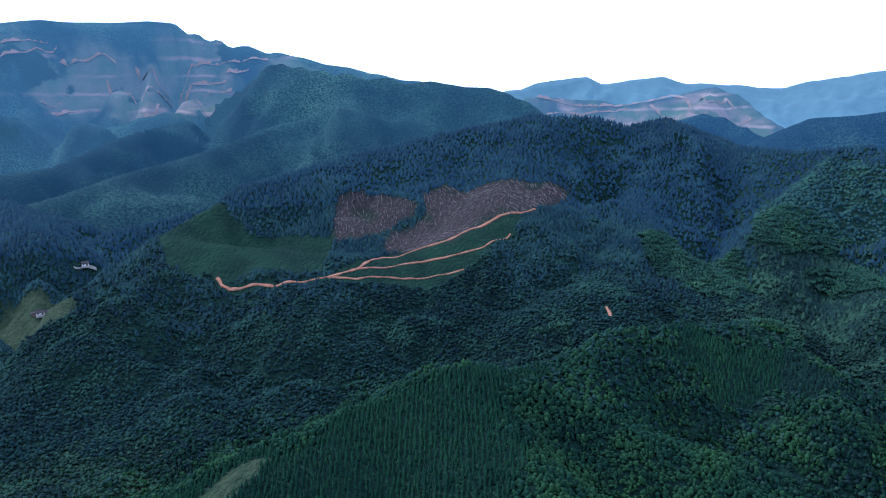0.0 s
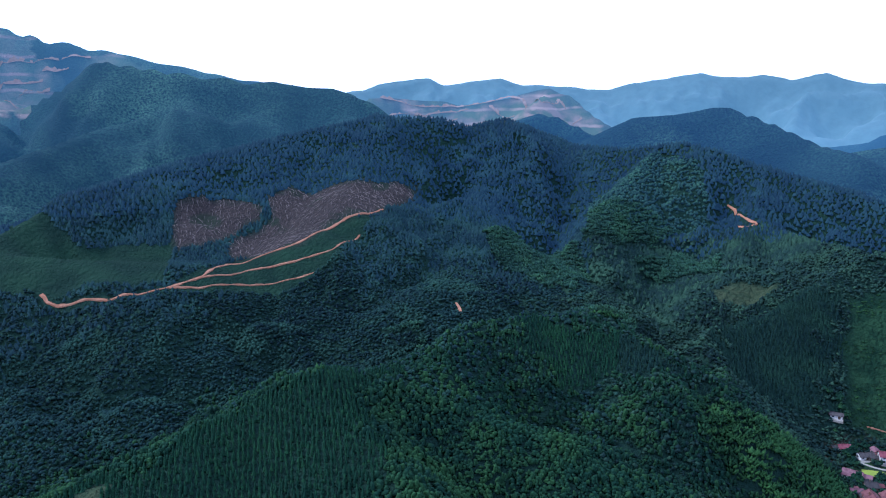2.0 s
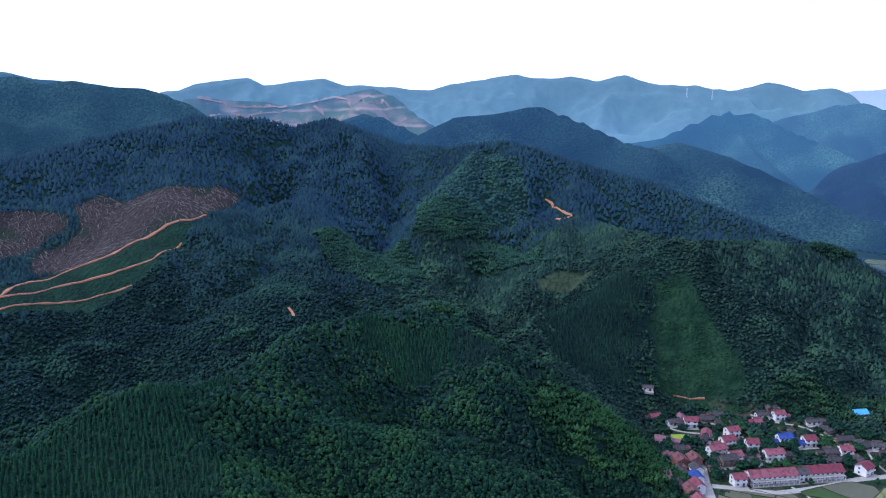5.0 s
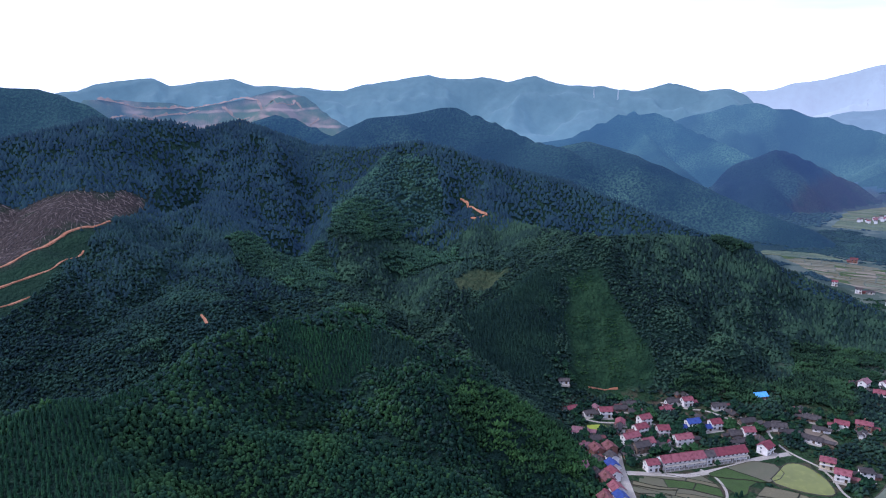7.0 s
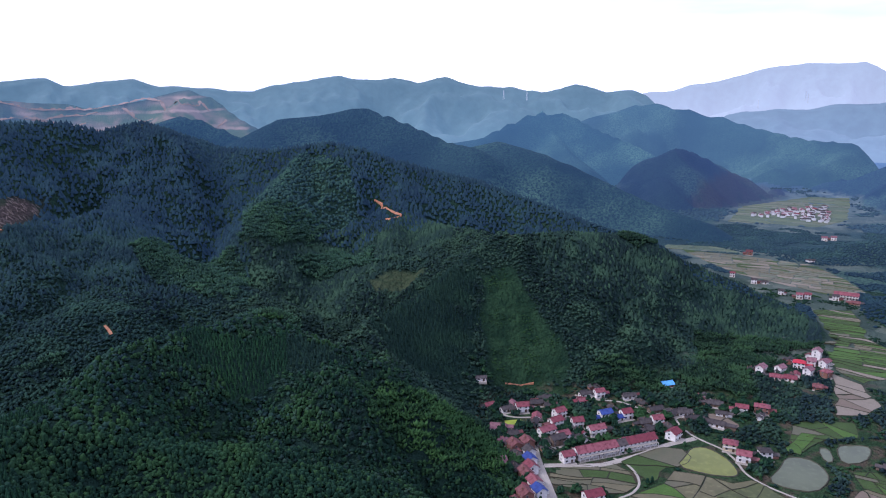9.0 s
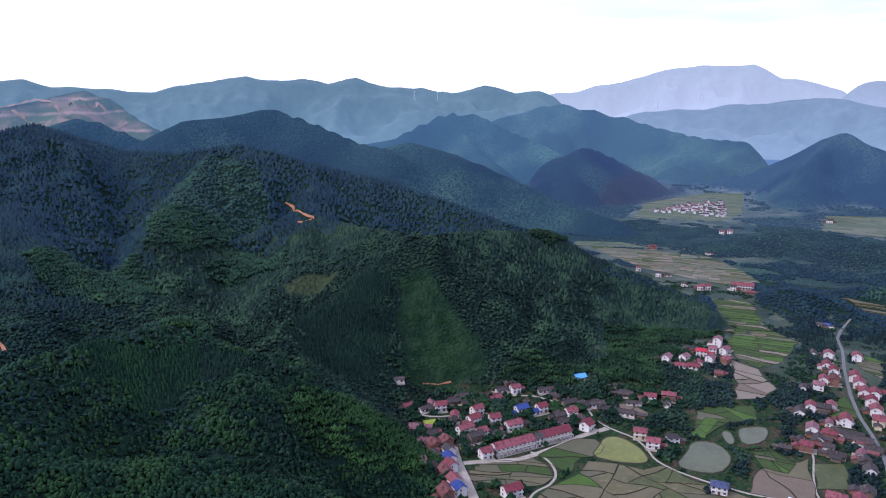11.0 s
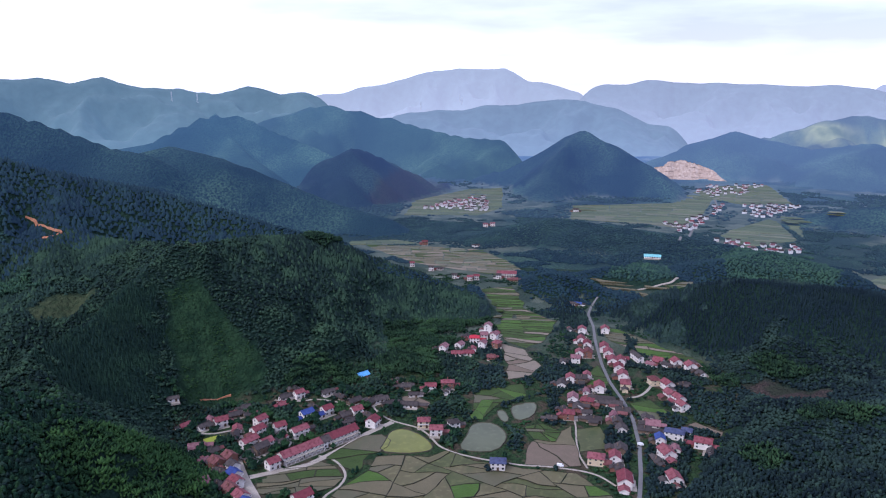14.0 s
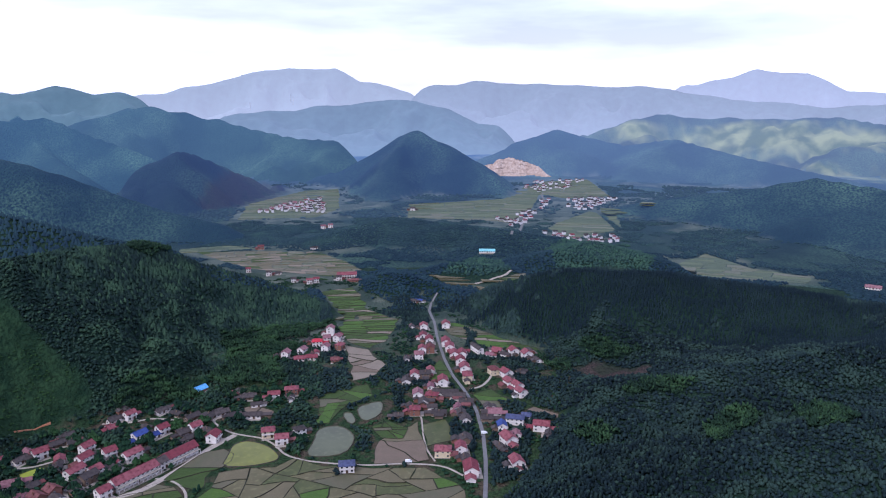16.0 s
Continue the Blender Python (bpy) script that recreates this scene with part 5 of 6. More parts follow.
CLAY = surface("orange_clay", (0.30, 0.115, 0.060), (0.38, 0.19, 0.11), 0.12, 0.95, 0.8, 0.6, 0.3)


def strip(name, pts, width, mat, label, category, lift=0.25, ragged=0.0):
    """A road laid on the land along a line, with edges that go down into it."""
    p = np.array(pts, float)
    seg = np.r_[0, np.cumsum(np.hypot(*np.diff(p, axis=0).T))]
    s = np.linspace(0, seg[-1], max(6, int(seg[-1] / 3)))
    q = np.stack([np.interp(s, seg, p[:, k]) for k in range(2)], -1)
    for _ in range(3):
        q[1:-1] = (q[:-2] + 2 * q[1:-1] + q[2:]) / 4
    d = np.gradient(q, axis=0)
    side = np.stack([-d[:, 1], d[:, 0]], -1) / np.hypot(*d.T)[:, None]
    w = width / 2 * (1 + ragged * 2 * (fbm(s / 9, s * 0 + len(name), 3, 3) - 0.45))[:, None]
    z = height(*q.T)
    rows = []
    for u, drop in ((-1.25, 1.2), (-1, 0), (0, -0.06), (1, 0), (1.25, 1.2)):
        e = q + side * w * u
        rows.append(np.c_[e, np.maximum(z, height(*e.T)) + lift - drop])
    n = len(s)
    verts = np.concatenate(rows)
    faces = [(r * n + k, r * n + k + 1, (r + 1) * n + k + 1, (r + 1) * n + k) for r in range(4) for k in range(n - 1)]
    me = bpy.data.meshes.new(name)
    me.from_pydata(verts.tolist(), [], [f[::-1] for f in faces])
    me.materials.append(mat)
    return tagged(new(name, me), label, category, kind="structure")


for key, (width, pts) in ROADS.items():
    hard = key in ("main_road", "far_road")
    strip("road_" + key, pts, width, ASPHALT if hard else CONCRETE, "grey asphalt road through the valley" if hard else "pale concrete lane between fields and houses", "road")
for key, (width, pts) in TRACKS.items():
    strip("road_" + key, pts, width, CLAY, "bare orange clay forest track on the slope", "track", 0.5, 0.9)

# bare earth, its orange muted by haze put into the colour
DUST = surface("bench_earth", (0.30, 0.23, 0.22), (0.22, 0.19, 0.18), 0.02, 0.95, 0.08, 0.4, 0.5)
for pts in BENCHES:
    strip("road_bench", pts, 5.0, DUST, "pinkish bare earth bench on the far hillside", "track", 0.8, 1.6)

# ---- water and fields ----
def water(name, base, rough=0.12, spec=0.3, sheen_stain=0.35):
    mat, nt, bsdf = material(name)
    c = mixed(nt, noise_at(nt, 0.05, 3, 0.35, 0.65, "World"), base, tuple(v * 0.8 for v in base))
    # pale patches of water sheen painted into the base colour
    c = mixed(nt, noise_at(nt, 0.22, 4, 0.52, 0.66, "World"), c, tuple(v * (1 + 0.9 * sheen_stain) for v in base))
    c = mixed(nt, noise_at(nt, 0.09, 5, 0.55, 0.68, "World"), c, (base[0] * (1 - sheen_stain), base[1] * (1 - 0.7 * sheen_stain), base[2] * (1 - sheen_stain)))
    nt.links.new(c, bsdf.inputs["Base Color"])
    bsdf.inputs["Roughness"].default_value = rough
    bsdf.inputs["IOR"].default_value = 1.33
    bsdf.inputs["Specular IOR Level"].default_value = spec
    bumped(nt, bsdf, noise_at(nt, 0.8, 3, 0.3, 0.7, "World"), 0.06, 0.05)
    return mat


EARTH = surface("bank_earth", (0.055, 0.046, 0.030), (0.030, 0.040, 0.018), 0.3, 0.95, 2.0, 0.5, 0.1, space="World")
BUND = surface("bund_earth", (0.034, 0.030, 0.020), (0.022, 0.032, 0.014), 0.12, 0.95, 1.0, 0.5, 0.1, space="World")
WATERS = {"green_pond": (water("green_water", (0.128, 0.134, 0.026), 0.12, 0.22, 0.08), "murky yellow-green fish pond among houses"), "grey_pond": (water("grey_water", (0.082, 0.090, 0.050), 0.12, 0.22, 0.08), "still grey-green fish pond beside the lane")}


def rounded(pts, times=2):
    p = [Vector(q) for q in pts]
    for _ in range(times):
        p = [v for a, b in zip(p, p[1:] + p[:1]) for v in (a * 0.75 + b * 0.25, a * 0.25 + b * 0.75)]
    return p


def pond(name, pts, mat, label):
    p = rounded(pts, 1)
    mid = sum(p, Vector((0, 0))) / len(p)
    z = float(height(mid.x, mid.y))
    top = tagged(new("pond", None), label, "pond")
    top.location = (mid.x, mid.y, z)
    bm = bmesh.new()
    bm.faces.new([bm.verts.new((v.x - mid.x, v.y - mid.y, 0.30)) for v in p])
    me = bpy.data.meshes.new("water")
    bm.to_mesh(me)
    me.materials.append(mat)
    obj("water", me, top)
    bm = bmesh.new()
    rings = []
    for grow, h in ((-0.3, 0.22), (0.15, 0.6), (0.5, 0.6), (1.1, -0.4)):
        rings.append([bm.verts.new((*((v - mid) * (1 + grow / max((v - mid).length, 1))), h)) for v in p])
    for a, b in zip(rings, rings[1:]):
        for k in range(len(p)):
            bm.faces.new((a[k - 1], a[k], b[k], b[k - 1]))
    bmesh.ops.recalc_face_normals(bm, faces=bm.faces[:])
    me = bpy.data.meshes.new("bank")
    bm.to_mesh(me)
    me.materials.append(EARTH)
    obj("bank", me, top, "low grassy earth bank")


for key, pts in PONDS.items():
    pond(key, pts, *WATERS.get(key, WATERS["grey_pond"]))

PLOTS = {
    "mud": surface("plot_mud", (0.088, 0.076, 0.040), (0.056, 0.064, 0.026), 0.12, 0.7, 1.1, 0.3, 0.05, 0.4, "World"),
    "wet": water("plot_wet", (0.098, 0.088, 0.045), 0.4, 0.12, 0.30),
    "wetb": water("plot_wet_green", (0.062, 0.069, 0.027), 0.4, 0.12, 0.30),
    "silt": surface("plot_silt", (0.122, 0.103, 0.058), (0.086, 0.078, 0.042), 0.10, 0.7, 0.9, 0.2, 0.05, 0.2, "World"),
    "green": surface("plot_green", (0.042, 0.072, 0.017), (0.027, 0.048, 0.013), 0.12, 0.9, 0.9, 0.8, 0.3, 0.2, "World"),
    "lush": surface("plot_lush", (0.058, 0.110, 0.020), (0.040, 0.082, 0.018), 0.12, 0.9, 0.9, 0.8, 0.3, 0.2, "World"),
    "dry": surface("plot_dry", (0.150, 0.112, 0.084), (0.115, 0.095, 0.068), 0.15, 0.95, 1.2, 0.4, 0.08, 0.2, "World"),
    "pale": surface("plot_pale", (0.200, 0.165, 0.128), (0.160, 0.132, 0.100), 0.12, 0.95, 1.0, 0.4, 0.08, 0.2, "World"),
    "rape": surface("plot_rape", (0.260, 0.290, 0.035), (0.170, 0.230, 0.035), 0.2, 0.9, 1.5, 0.5, 0.1, 0.2, "World"),
}
# far crop tones, greyed and paled by haze put into the colour
PLOTS["fargreen"] = surface("plot_hazy_green", (0.078, 0.104, 0.070), (0.062, 0.088, 0.062), 0.05, 0.9, 0.5, 0.3, 0.1, 0.2, "World")
PLOTS["farcrop"] = surface("plot_hazy_crop", (0.102, 0.126, 0.078), (0.084, 0.108, 0.068), 0.05, 0.9, 0.5, 0.3, 0.1, 0.2, "World")
PLOTS["farpale"] = surface("plot_hazy_pale", (0.125, 0.132, 0.100), (0.102, 0.112, 0.086), 0.05, 0.9, 0.5, 0.3, 0.1, 0.2, "World")
PALETTE = {
    "mud": "mud mud green silt mud", "green": "green lush green green mud", "wet": "wet wetb wet silt wet wetb silt wet wet silt mud wet silt lush wetb", "dry": "dry dry dry silt", "wetgreen": "wetb dry wetb",
    "pale": "pale dry pale pale", "greenmix": "green lush green lush mud green lush green lush silt green pale", "terrace": "mud wetb silt wet mud pale green silt mud", "rape": "rape", "far": ("fargreen", "fargreen", "farcrop", "farcrop", "farpale", "fargreen", "wetb"), "plain": "green mud pale green",
}
FIELD_LABEL = {"fargreen": "hazy dull green far field", "farcrop": "hazy pale green crop field", "farpale": "hazy pale field far off", "mud": "muddy brown farm plot with stubble", "wet": "flooded grey-green paddy field", "wetb": "flooded dull green paddy field", "silt": "drained silty paddy field", "green": "green vegetable plot with low plants", "lush": "bright green seedling plot", "dry": "dry brown ploughed plot", "pale": "pale bare earth plot", "rape": "bright yellow-green crop plot"}


def split(pts, area, rng, rows=False):
    """Cuts a plot in two across its length until the pieces are small enough."""
    n = len(pts)
    size = abs(sum(pts[k - 1].cross(pts[k]) for k in range(n))) / 2
    if size < area * rng.uniform(0.7, 1.7):
        return [pts]
    mid = sum(pts, Vector((0, 0))) / n
    # plots lie long across the fall of the land
    fall = mid.normalized()
    far = max(pts, key=lambda v: (v - mid - fall * (v - mid).dot(fall) * -1.0).length)
    along = (far - mid).normalized()
    if rows:
        across = Vector((-fall.y, fall.x))
        deep, wide = (max(v.dot(u) for v in pts) - min(v.dot(u) for v in pts) for u in (fall, across))
        along = fall.copy() if deep * 3.2 > wide else across
        far = mid + along * (deep if deep * 3.2 > wide else wide) / 2
    along.rotate(Matrix.Rotation(rng.uniform(-0.25, 0.25), 2))
    at = mid + along * rng.uniform(-0.12, 0.12) * (far - mid).length
    a, b = [], []
    for k in range(n):
        p, q = pts[k - 1], pts[k]
        dp, dq = (p - at).dot(along), (q - at).dot(along)
        if dp * dq < 0:
            c = p + (q - p) * dp / (dp - dq)
            a.append(c), b.append(c)
        (a if dq > 0 else b).append(q)
    return [r for h in (a, b) if len(h) > 2 for r in split(h, area, rng, rows)]


def bent(v):
    """Bunds wander a little."""
    return Vector((v.x + 7 * (float(vnoise(v.x / 17, v.y / 17, 61)) - 0.5), v.y + 7 * (float(vnoise(v.x / 17, v.y / 17, 62)) - 0.5)))


def plot(pts, kind, rng, far):
    gap = 0.34 if not far else 0.7
    n = len(pts)
    inner = []
    for k in range(n):
        p, q, r = pts[k - 1], pts[k], pts[(k + 1) % n]
        e, f = (q - p).normalized(), (r - q).normalized()
        u, v = Vector((-e.y, e.x)), Vector((-f.y, f.x))
        inner.append(q + (u + v) * gap / max(0.5, 1 + u.dot(v)))
    p = []
    for k in range(n):
        a, b = inner[k], inner[(k + 1) % n]
        steps = max(1, int((b - a).length / 7))
        p += [bent(a.lerp(b, m / steps)) for m in range(steps)]
    mid = sum(p, Vector((0, 0))) / len(p)
    z = float(height(mid.x, mid.y)) + rng.uniform(0.10, 0.45)
    bm = bmesh.new()
    top = [bm.verts.new((v.x - mid.x, v.y - mid.y, 0)) for v in p]
    low = [bm.verts.new((v.x - mid.x, v.y - mid.y, -1.2)) for v in p]
    bm.faces.new(top)
    for k in range(len(p)):
        bm.faces.new((low[k - 1], low[k], top[k], top[k - 1]))
    bmesh.ops.recalc_face_normals(bm, faces=bm.faces[:])
    bmesh.ops.triangulate(bm, faces=[f for f in bm.faces if len(f.verts) > 4])
    me = bpy.data.meshes.new("field_plot")
    bm.to_mesh(me)
    me.materials.append(PLOTS[kind])
    if far:
        me.transform(Matrix.Translation((mid.x, mid.y, z)))
        return me
    rim = bmesh.new()
    edge = []
    for out, up in ((0.05, -0.9), (0.03, 0.16), (-0.26, 0.20), (-0.36, -0.05)):
        edge.append([rim.verts.new((*((v - mid) * (1 - out / max((v - mid).length, 1))), up)) for v in p])
    for a, b in zip(edge, edge[1:]):
        for k in range(len(p)):
            rim.faces.new((a[k - 1], a[k], b[k], b[k - 1]))
    bmesh.ops.recalc_face_normals(rim, faces=rim.faces[:])
    bund = bpy.data.meshes.new("bund")
    rim.to_mesh(bund)
    bund.materials.append(BUND)
    ob = tagged(new("field_plot", me), FIELD_LABEL[kind], "field", "fields of the valley")
    ob.location = (mid.x, mid.y, z)
    obj("bund", bund, ob, "dark earth bund with grass")


def join_meshes(name, meshes):
    """One mesh out of several, which keep their materials."""
    bm = bmesh.new()
    mats = []
    for me in meshes:
        first = len(bm.faces)
        bm.from_mesh(me)
        bm.faces.ensure_lookup_table()
        if me.materials[0] not in mats:
            mats.append(me.materials[0])
        for f in bm.faces[first:]:
            f.material_index = mats.index(me.materials[0])
    out = bpy.data.meshes.new(name)
    bm.to_mesh(out)
    bm.free()
    for m in mats:
        out.materials.append(m)
    return new(name, out)


rng = random.Random(11)
far_plots = []
for area, pal, pts in FIELDS.values():
    p = [Vector(v) for v in pts]
    if sum(p[k - 1].cross(p[k]) for k in range(len(p))) < 0:
        p.reverse()
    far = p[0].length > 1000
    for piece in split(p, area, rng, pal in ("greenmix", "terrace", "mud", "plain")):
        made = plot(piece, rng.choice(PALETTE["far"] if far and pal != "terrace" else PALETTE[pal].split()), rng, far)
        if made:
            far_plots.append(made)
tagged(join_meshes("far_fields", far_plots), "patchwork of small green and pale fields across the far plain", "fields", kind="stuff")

# ---- houses ----
WHITE = surface("white_render", (0.72, 0.665, 0.64), (0.57, 0.525, 0.505), 0.25, 0.8, 1.2, 0.1, 0.01)
CREAM = surface("cream_render", (0.62, 0.50, 0.34), (0.52, 0.42, 0.30), 0.25, 0.8, 1.2, 0.1, 0.01)
BRICK = surface("red_brick", (0.22, 0.095, 0.070), (0.16, 0.085, 0.065), 0.4, 0.9, 3.0, 0.3, 0.02)
MUDBRICK = surface("mud_brick", (0.17, 0.115, 0.085), (0.12, 0.085, 0.065), 0.3, 0.95, 2.0, 0.3, 0.02)


def tiles(name, a, b):
    """Roof tiles in courses, with fading and moss."""
    mat, nt, bsdf = material(name)
    info = nt.nodes.new("ShaderNodeObjectInfo")
    c = mixed(nt, info.outputs["Random"], a, b)
    c = mixed(nt, noise_at(nt, 0.5, 5, 0.45, 0.75), c, tuple(v * 0.6 for v in a))
    wave = nt.nodes.new("ShaderNodeTexWave")
    wave.bands_direction, wave.inputs["Scale"].default_value, wave.inputs["Distortion"].default_value = "X", 1.1, 0.3
    nt.links.new(nt.nodes.new("ShaderNodeTexCoord").outputs["Object"], wave.inputs["Vector"])
    c = mixed(nt, wave.outputs["Fac"], c, mixed(nt, 0.8, (0, 0, 0), c))
    nt.links.new(c, bsdf.inputs["Base Color"])
    bsdf.inputs["Roughness"].default_value = 0.8
    bsdf.inputs["Specular IOR Level"].default_value = 0.15
    bumped(nt, bsdf, wave.outputs["Fac"], 0.4, 0.05)
    return mat


RED = tiles("red_tiles", (0.160, 0.036, 0.048), (0.235, 0.082, 0.094))
ROSE = tiles("faded_tiles", (0.180, 0.078, 0.094), (0.240, 0.125, 0.138))
ORANGE = tiles("orange_tiles", (0.120, 0.040, 0.042), (0.175, 0.072, 0.072))
SCARLET = tiles("scarlet_tiles", (0.42, 0.03, 0.05), (0.42, 0.04, 0.06))
GREY = tiles("grey_tiles", (0.042, 0.035, 0.036), (0.075, 0.062, 0.060))
BLUE = tiles("blue_sheet", (0.035, 0.055, 0.20), (0.050, 0.090, 0.25))
SKYBLUE = tiles("light_blue_sheet", (0.12, 0.36, 0.66), (0.12, 0.36, 0.66))
TEAL = tiles("teal_sheet", (0.20, 0.48, 0.52), (0.20, 0.48, 0.52))
SLATE = tiles("slate_tiles", (0.055, 0.065, 0.13), (0.07, 0.08, 0.15))
TIMBER = surface("door_timber", (0.075, 0.045, 0.03), (0.11, 0.06, 0.04), 1.0, 0.7)
FRAME = surface("window_frame", (0.32, 0.31, 0.31), (0.22, 0.22, 0.23), 1.0, 0.6)
PANE, pn, pb = material("window_pane")
pb.inputs["Base Color"].default_value, pb.inputs["Roughness"].default_value = (0.012, 0.016, 0.022, 1), 0.12
KINDS = {
    "red": (WHITE, RED, "gable", "white rendered farmhouse with a dark red tiled roof"),
    "row": (WHITE, RED, "gable", "long white two-storey row house with red roof and porch"),
    "pink": (WHITE, ROSE, "gable", "white house with a faded pink tiled roof"),
    "clay": (BRICK, ORANGE, "gable", "brick house with an orange-red tiled roof"),
    "old": (MUDBRICK, GREY, "gable", "old mud-brick house with a grey-brown tiled roof"),
    "dark": (WHITE, GREY, "gable", "low white house with a dark grey tiled roof"),
    "white": (WHITE, GREY, "gable", "small white house with grey tiles"),
    "brick": (BRICK, RED, "hip", "red brick house with a dull red hipped roof"),
    "beige": (CREAM, RED, "hip", "cream two-storey house with a red hipped roof"),
    "tan": (CREAM, ORANGE, "hip", "tan house with a flat-pitched orange roof"),
    "blue": (WHITE, BLUE, "gable", "white house with a bright blue sheet roof"),
    "shed": (BRICK, SKYBLUE, "gable", "open shed with a light blue sheet roof under trees"),
    "teal": (WHITE, TEAL, "gable", "long farm shed with a pale turquoise sheet roof"),
    "grey": (WHITE, GREY, "hip", "white house with a grey hipped roof"),
    "slate": (WHITE, SLATE, "hip", "white villa with a dark blue hipped roof"),
    "scarlet": (WHITE, SCARLET, "hip", "white house with a vivid scarlet hipped roof"),
}


def wall_shell(length, depth, high, rise, form):
    def build(bm):
        a, b = length / 2, depth / 2
        v = [bm.verts.new(p) for p in ((-a, -b, -2), (a, -b, -2), (a, b, -2), (-a, b, -2), (-a, -b, high), (a, -b, high), (a, b, high), (-a, b, high))]
        for f in ((0, 1, 5, 4), (2, 3, 7, 6)):
            bm.faces.new([v[k] for k in f])
        if form == "gable":
            p, q = bm.verts.new((a, 0, high + rise)), bm.verts.new((-a, 0, high + rise))
            bm.faces.new((v[1], v[2], v[6], p, v[5]))
            bm.faces.new((v[3], v[0], v[4], q, v[7]))
        else:
            bm.faces.new([v[k] for k in (1, 2, 6, 5)])
            bm.faces.new([v[k] for k in (3, 0, 4, 7)])
    return build


def roof_shell(length, depth, high, rise, form):
    def build(bm):
        over, thick = 0.75, 0.22
        a, b = length / 2 + over, depth / 2 + over
        low = high - over * rise / (depth / 2)
        c = a if form == "gable" else max(0.6, length / 2 - depth * 0.42)
        layers = []
        for dz in (0.03, thick):
            layers.append([bm.verts.new((x, y, z + dz)) for x, y, z in ((-a, -b, low), (a, -b, low), (a, b, low), (-a, b, low), (-c, 0, high + rise), (c, 0, high + rise))])
        for n, v in enumerate(layers):
            for f in ((0, 1, 5, 4), (2, 3, 4, 5)) + (((1, 2, 5), (3, 0, 4)) if form != "gable" else ()):
                bm.faces.new([v[k] for k in (f if n else f[::-1])])
        lo, hi = layers
        for i, j in ((0, 1), (2, 3)) + (((1, 2), (3, 0)) if form != "gable" else ((1, 5), (5, 2), (3, 4), (4, 0))):
            bm.faces.new((lo[i], lo[j], hi[j], hi[i]))
    return build


def window(wide, high, parent, m):
    def frame_build(bm):
        w, h = wide / 2, high / 2
        for x0, x1, z0, z1 in ((-w, w, h - 0.1, h), (-w, w, -h, -h + 0.1), (-w, -w + 0.1, -h + 0.1, h - 0.1), (w - 0.1, w, -h + 0.1, h - 0.1), (-0.05, 0.05, -h + 0.1, h - 0.1)):
            box(bm, x0, x1, -0.10, 0.02, z0, z1)

    def pane_build(bm):
        box(bm, -wide / 2 + 0.08, wide / 2 - 0.08, -0.03, 0.0, -high / 2 + 0.08, high / 2 - 0.08)
    ob = obj("window", cached(("window", wide, high), FRAME, frame_build), parent)
    ob.matrix_local = m
    obj("pane", cached(("pane", wide, high), PANE, pane_build), ob)


STOREY = 2.75


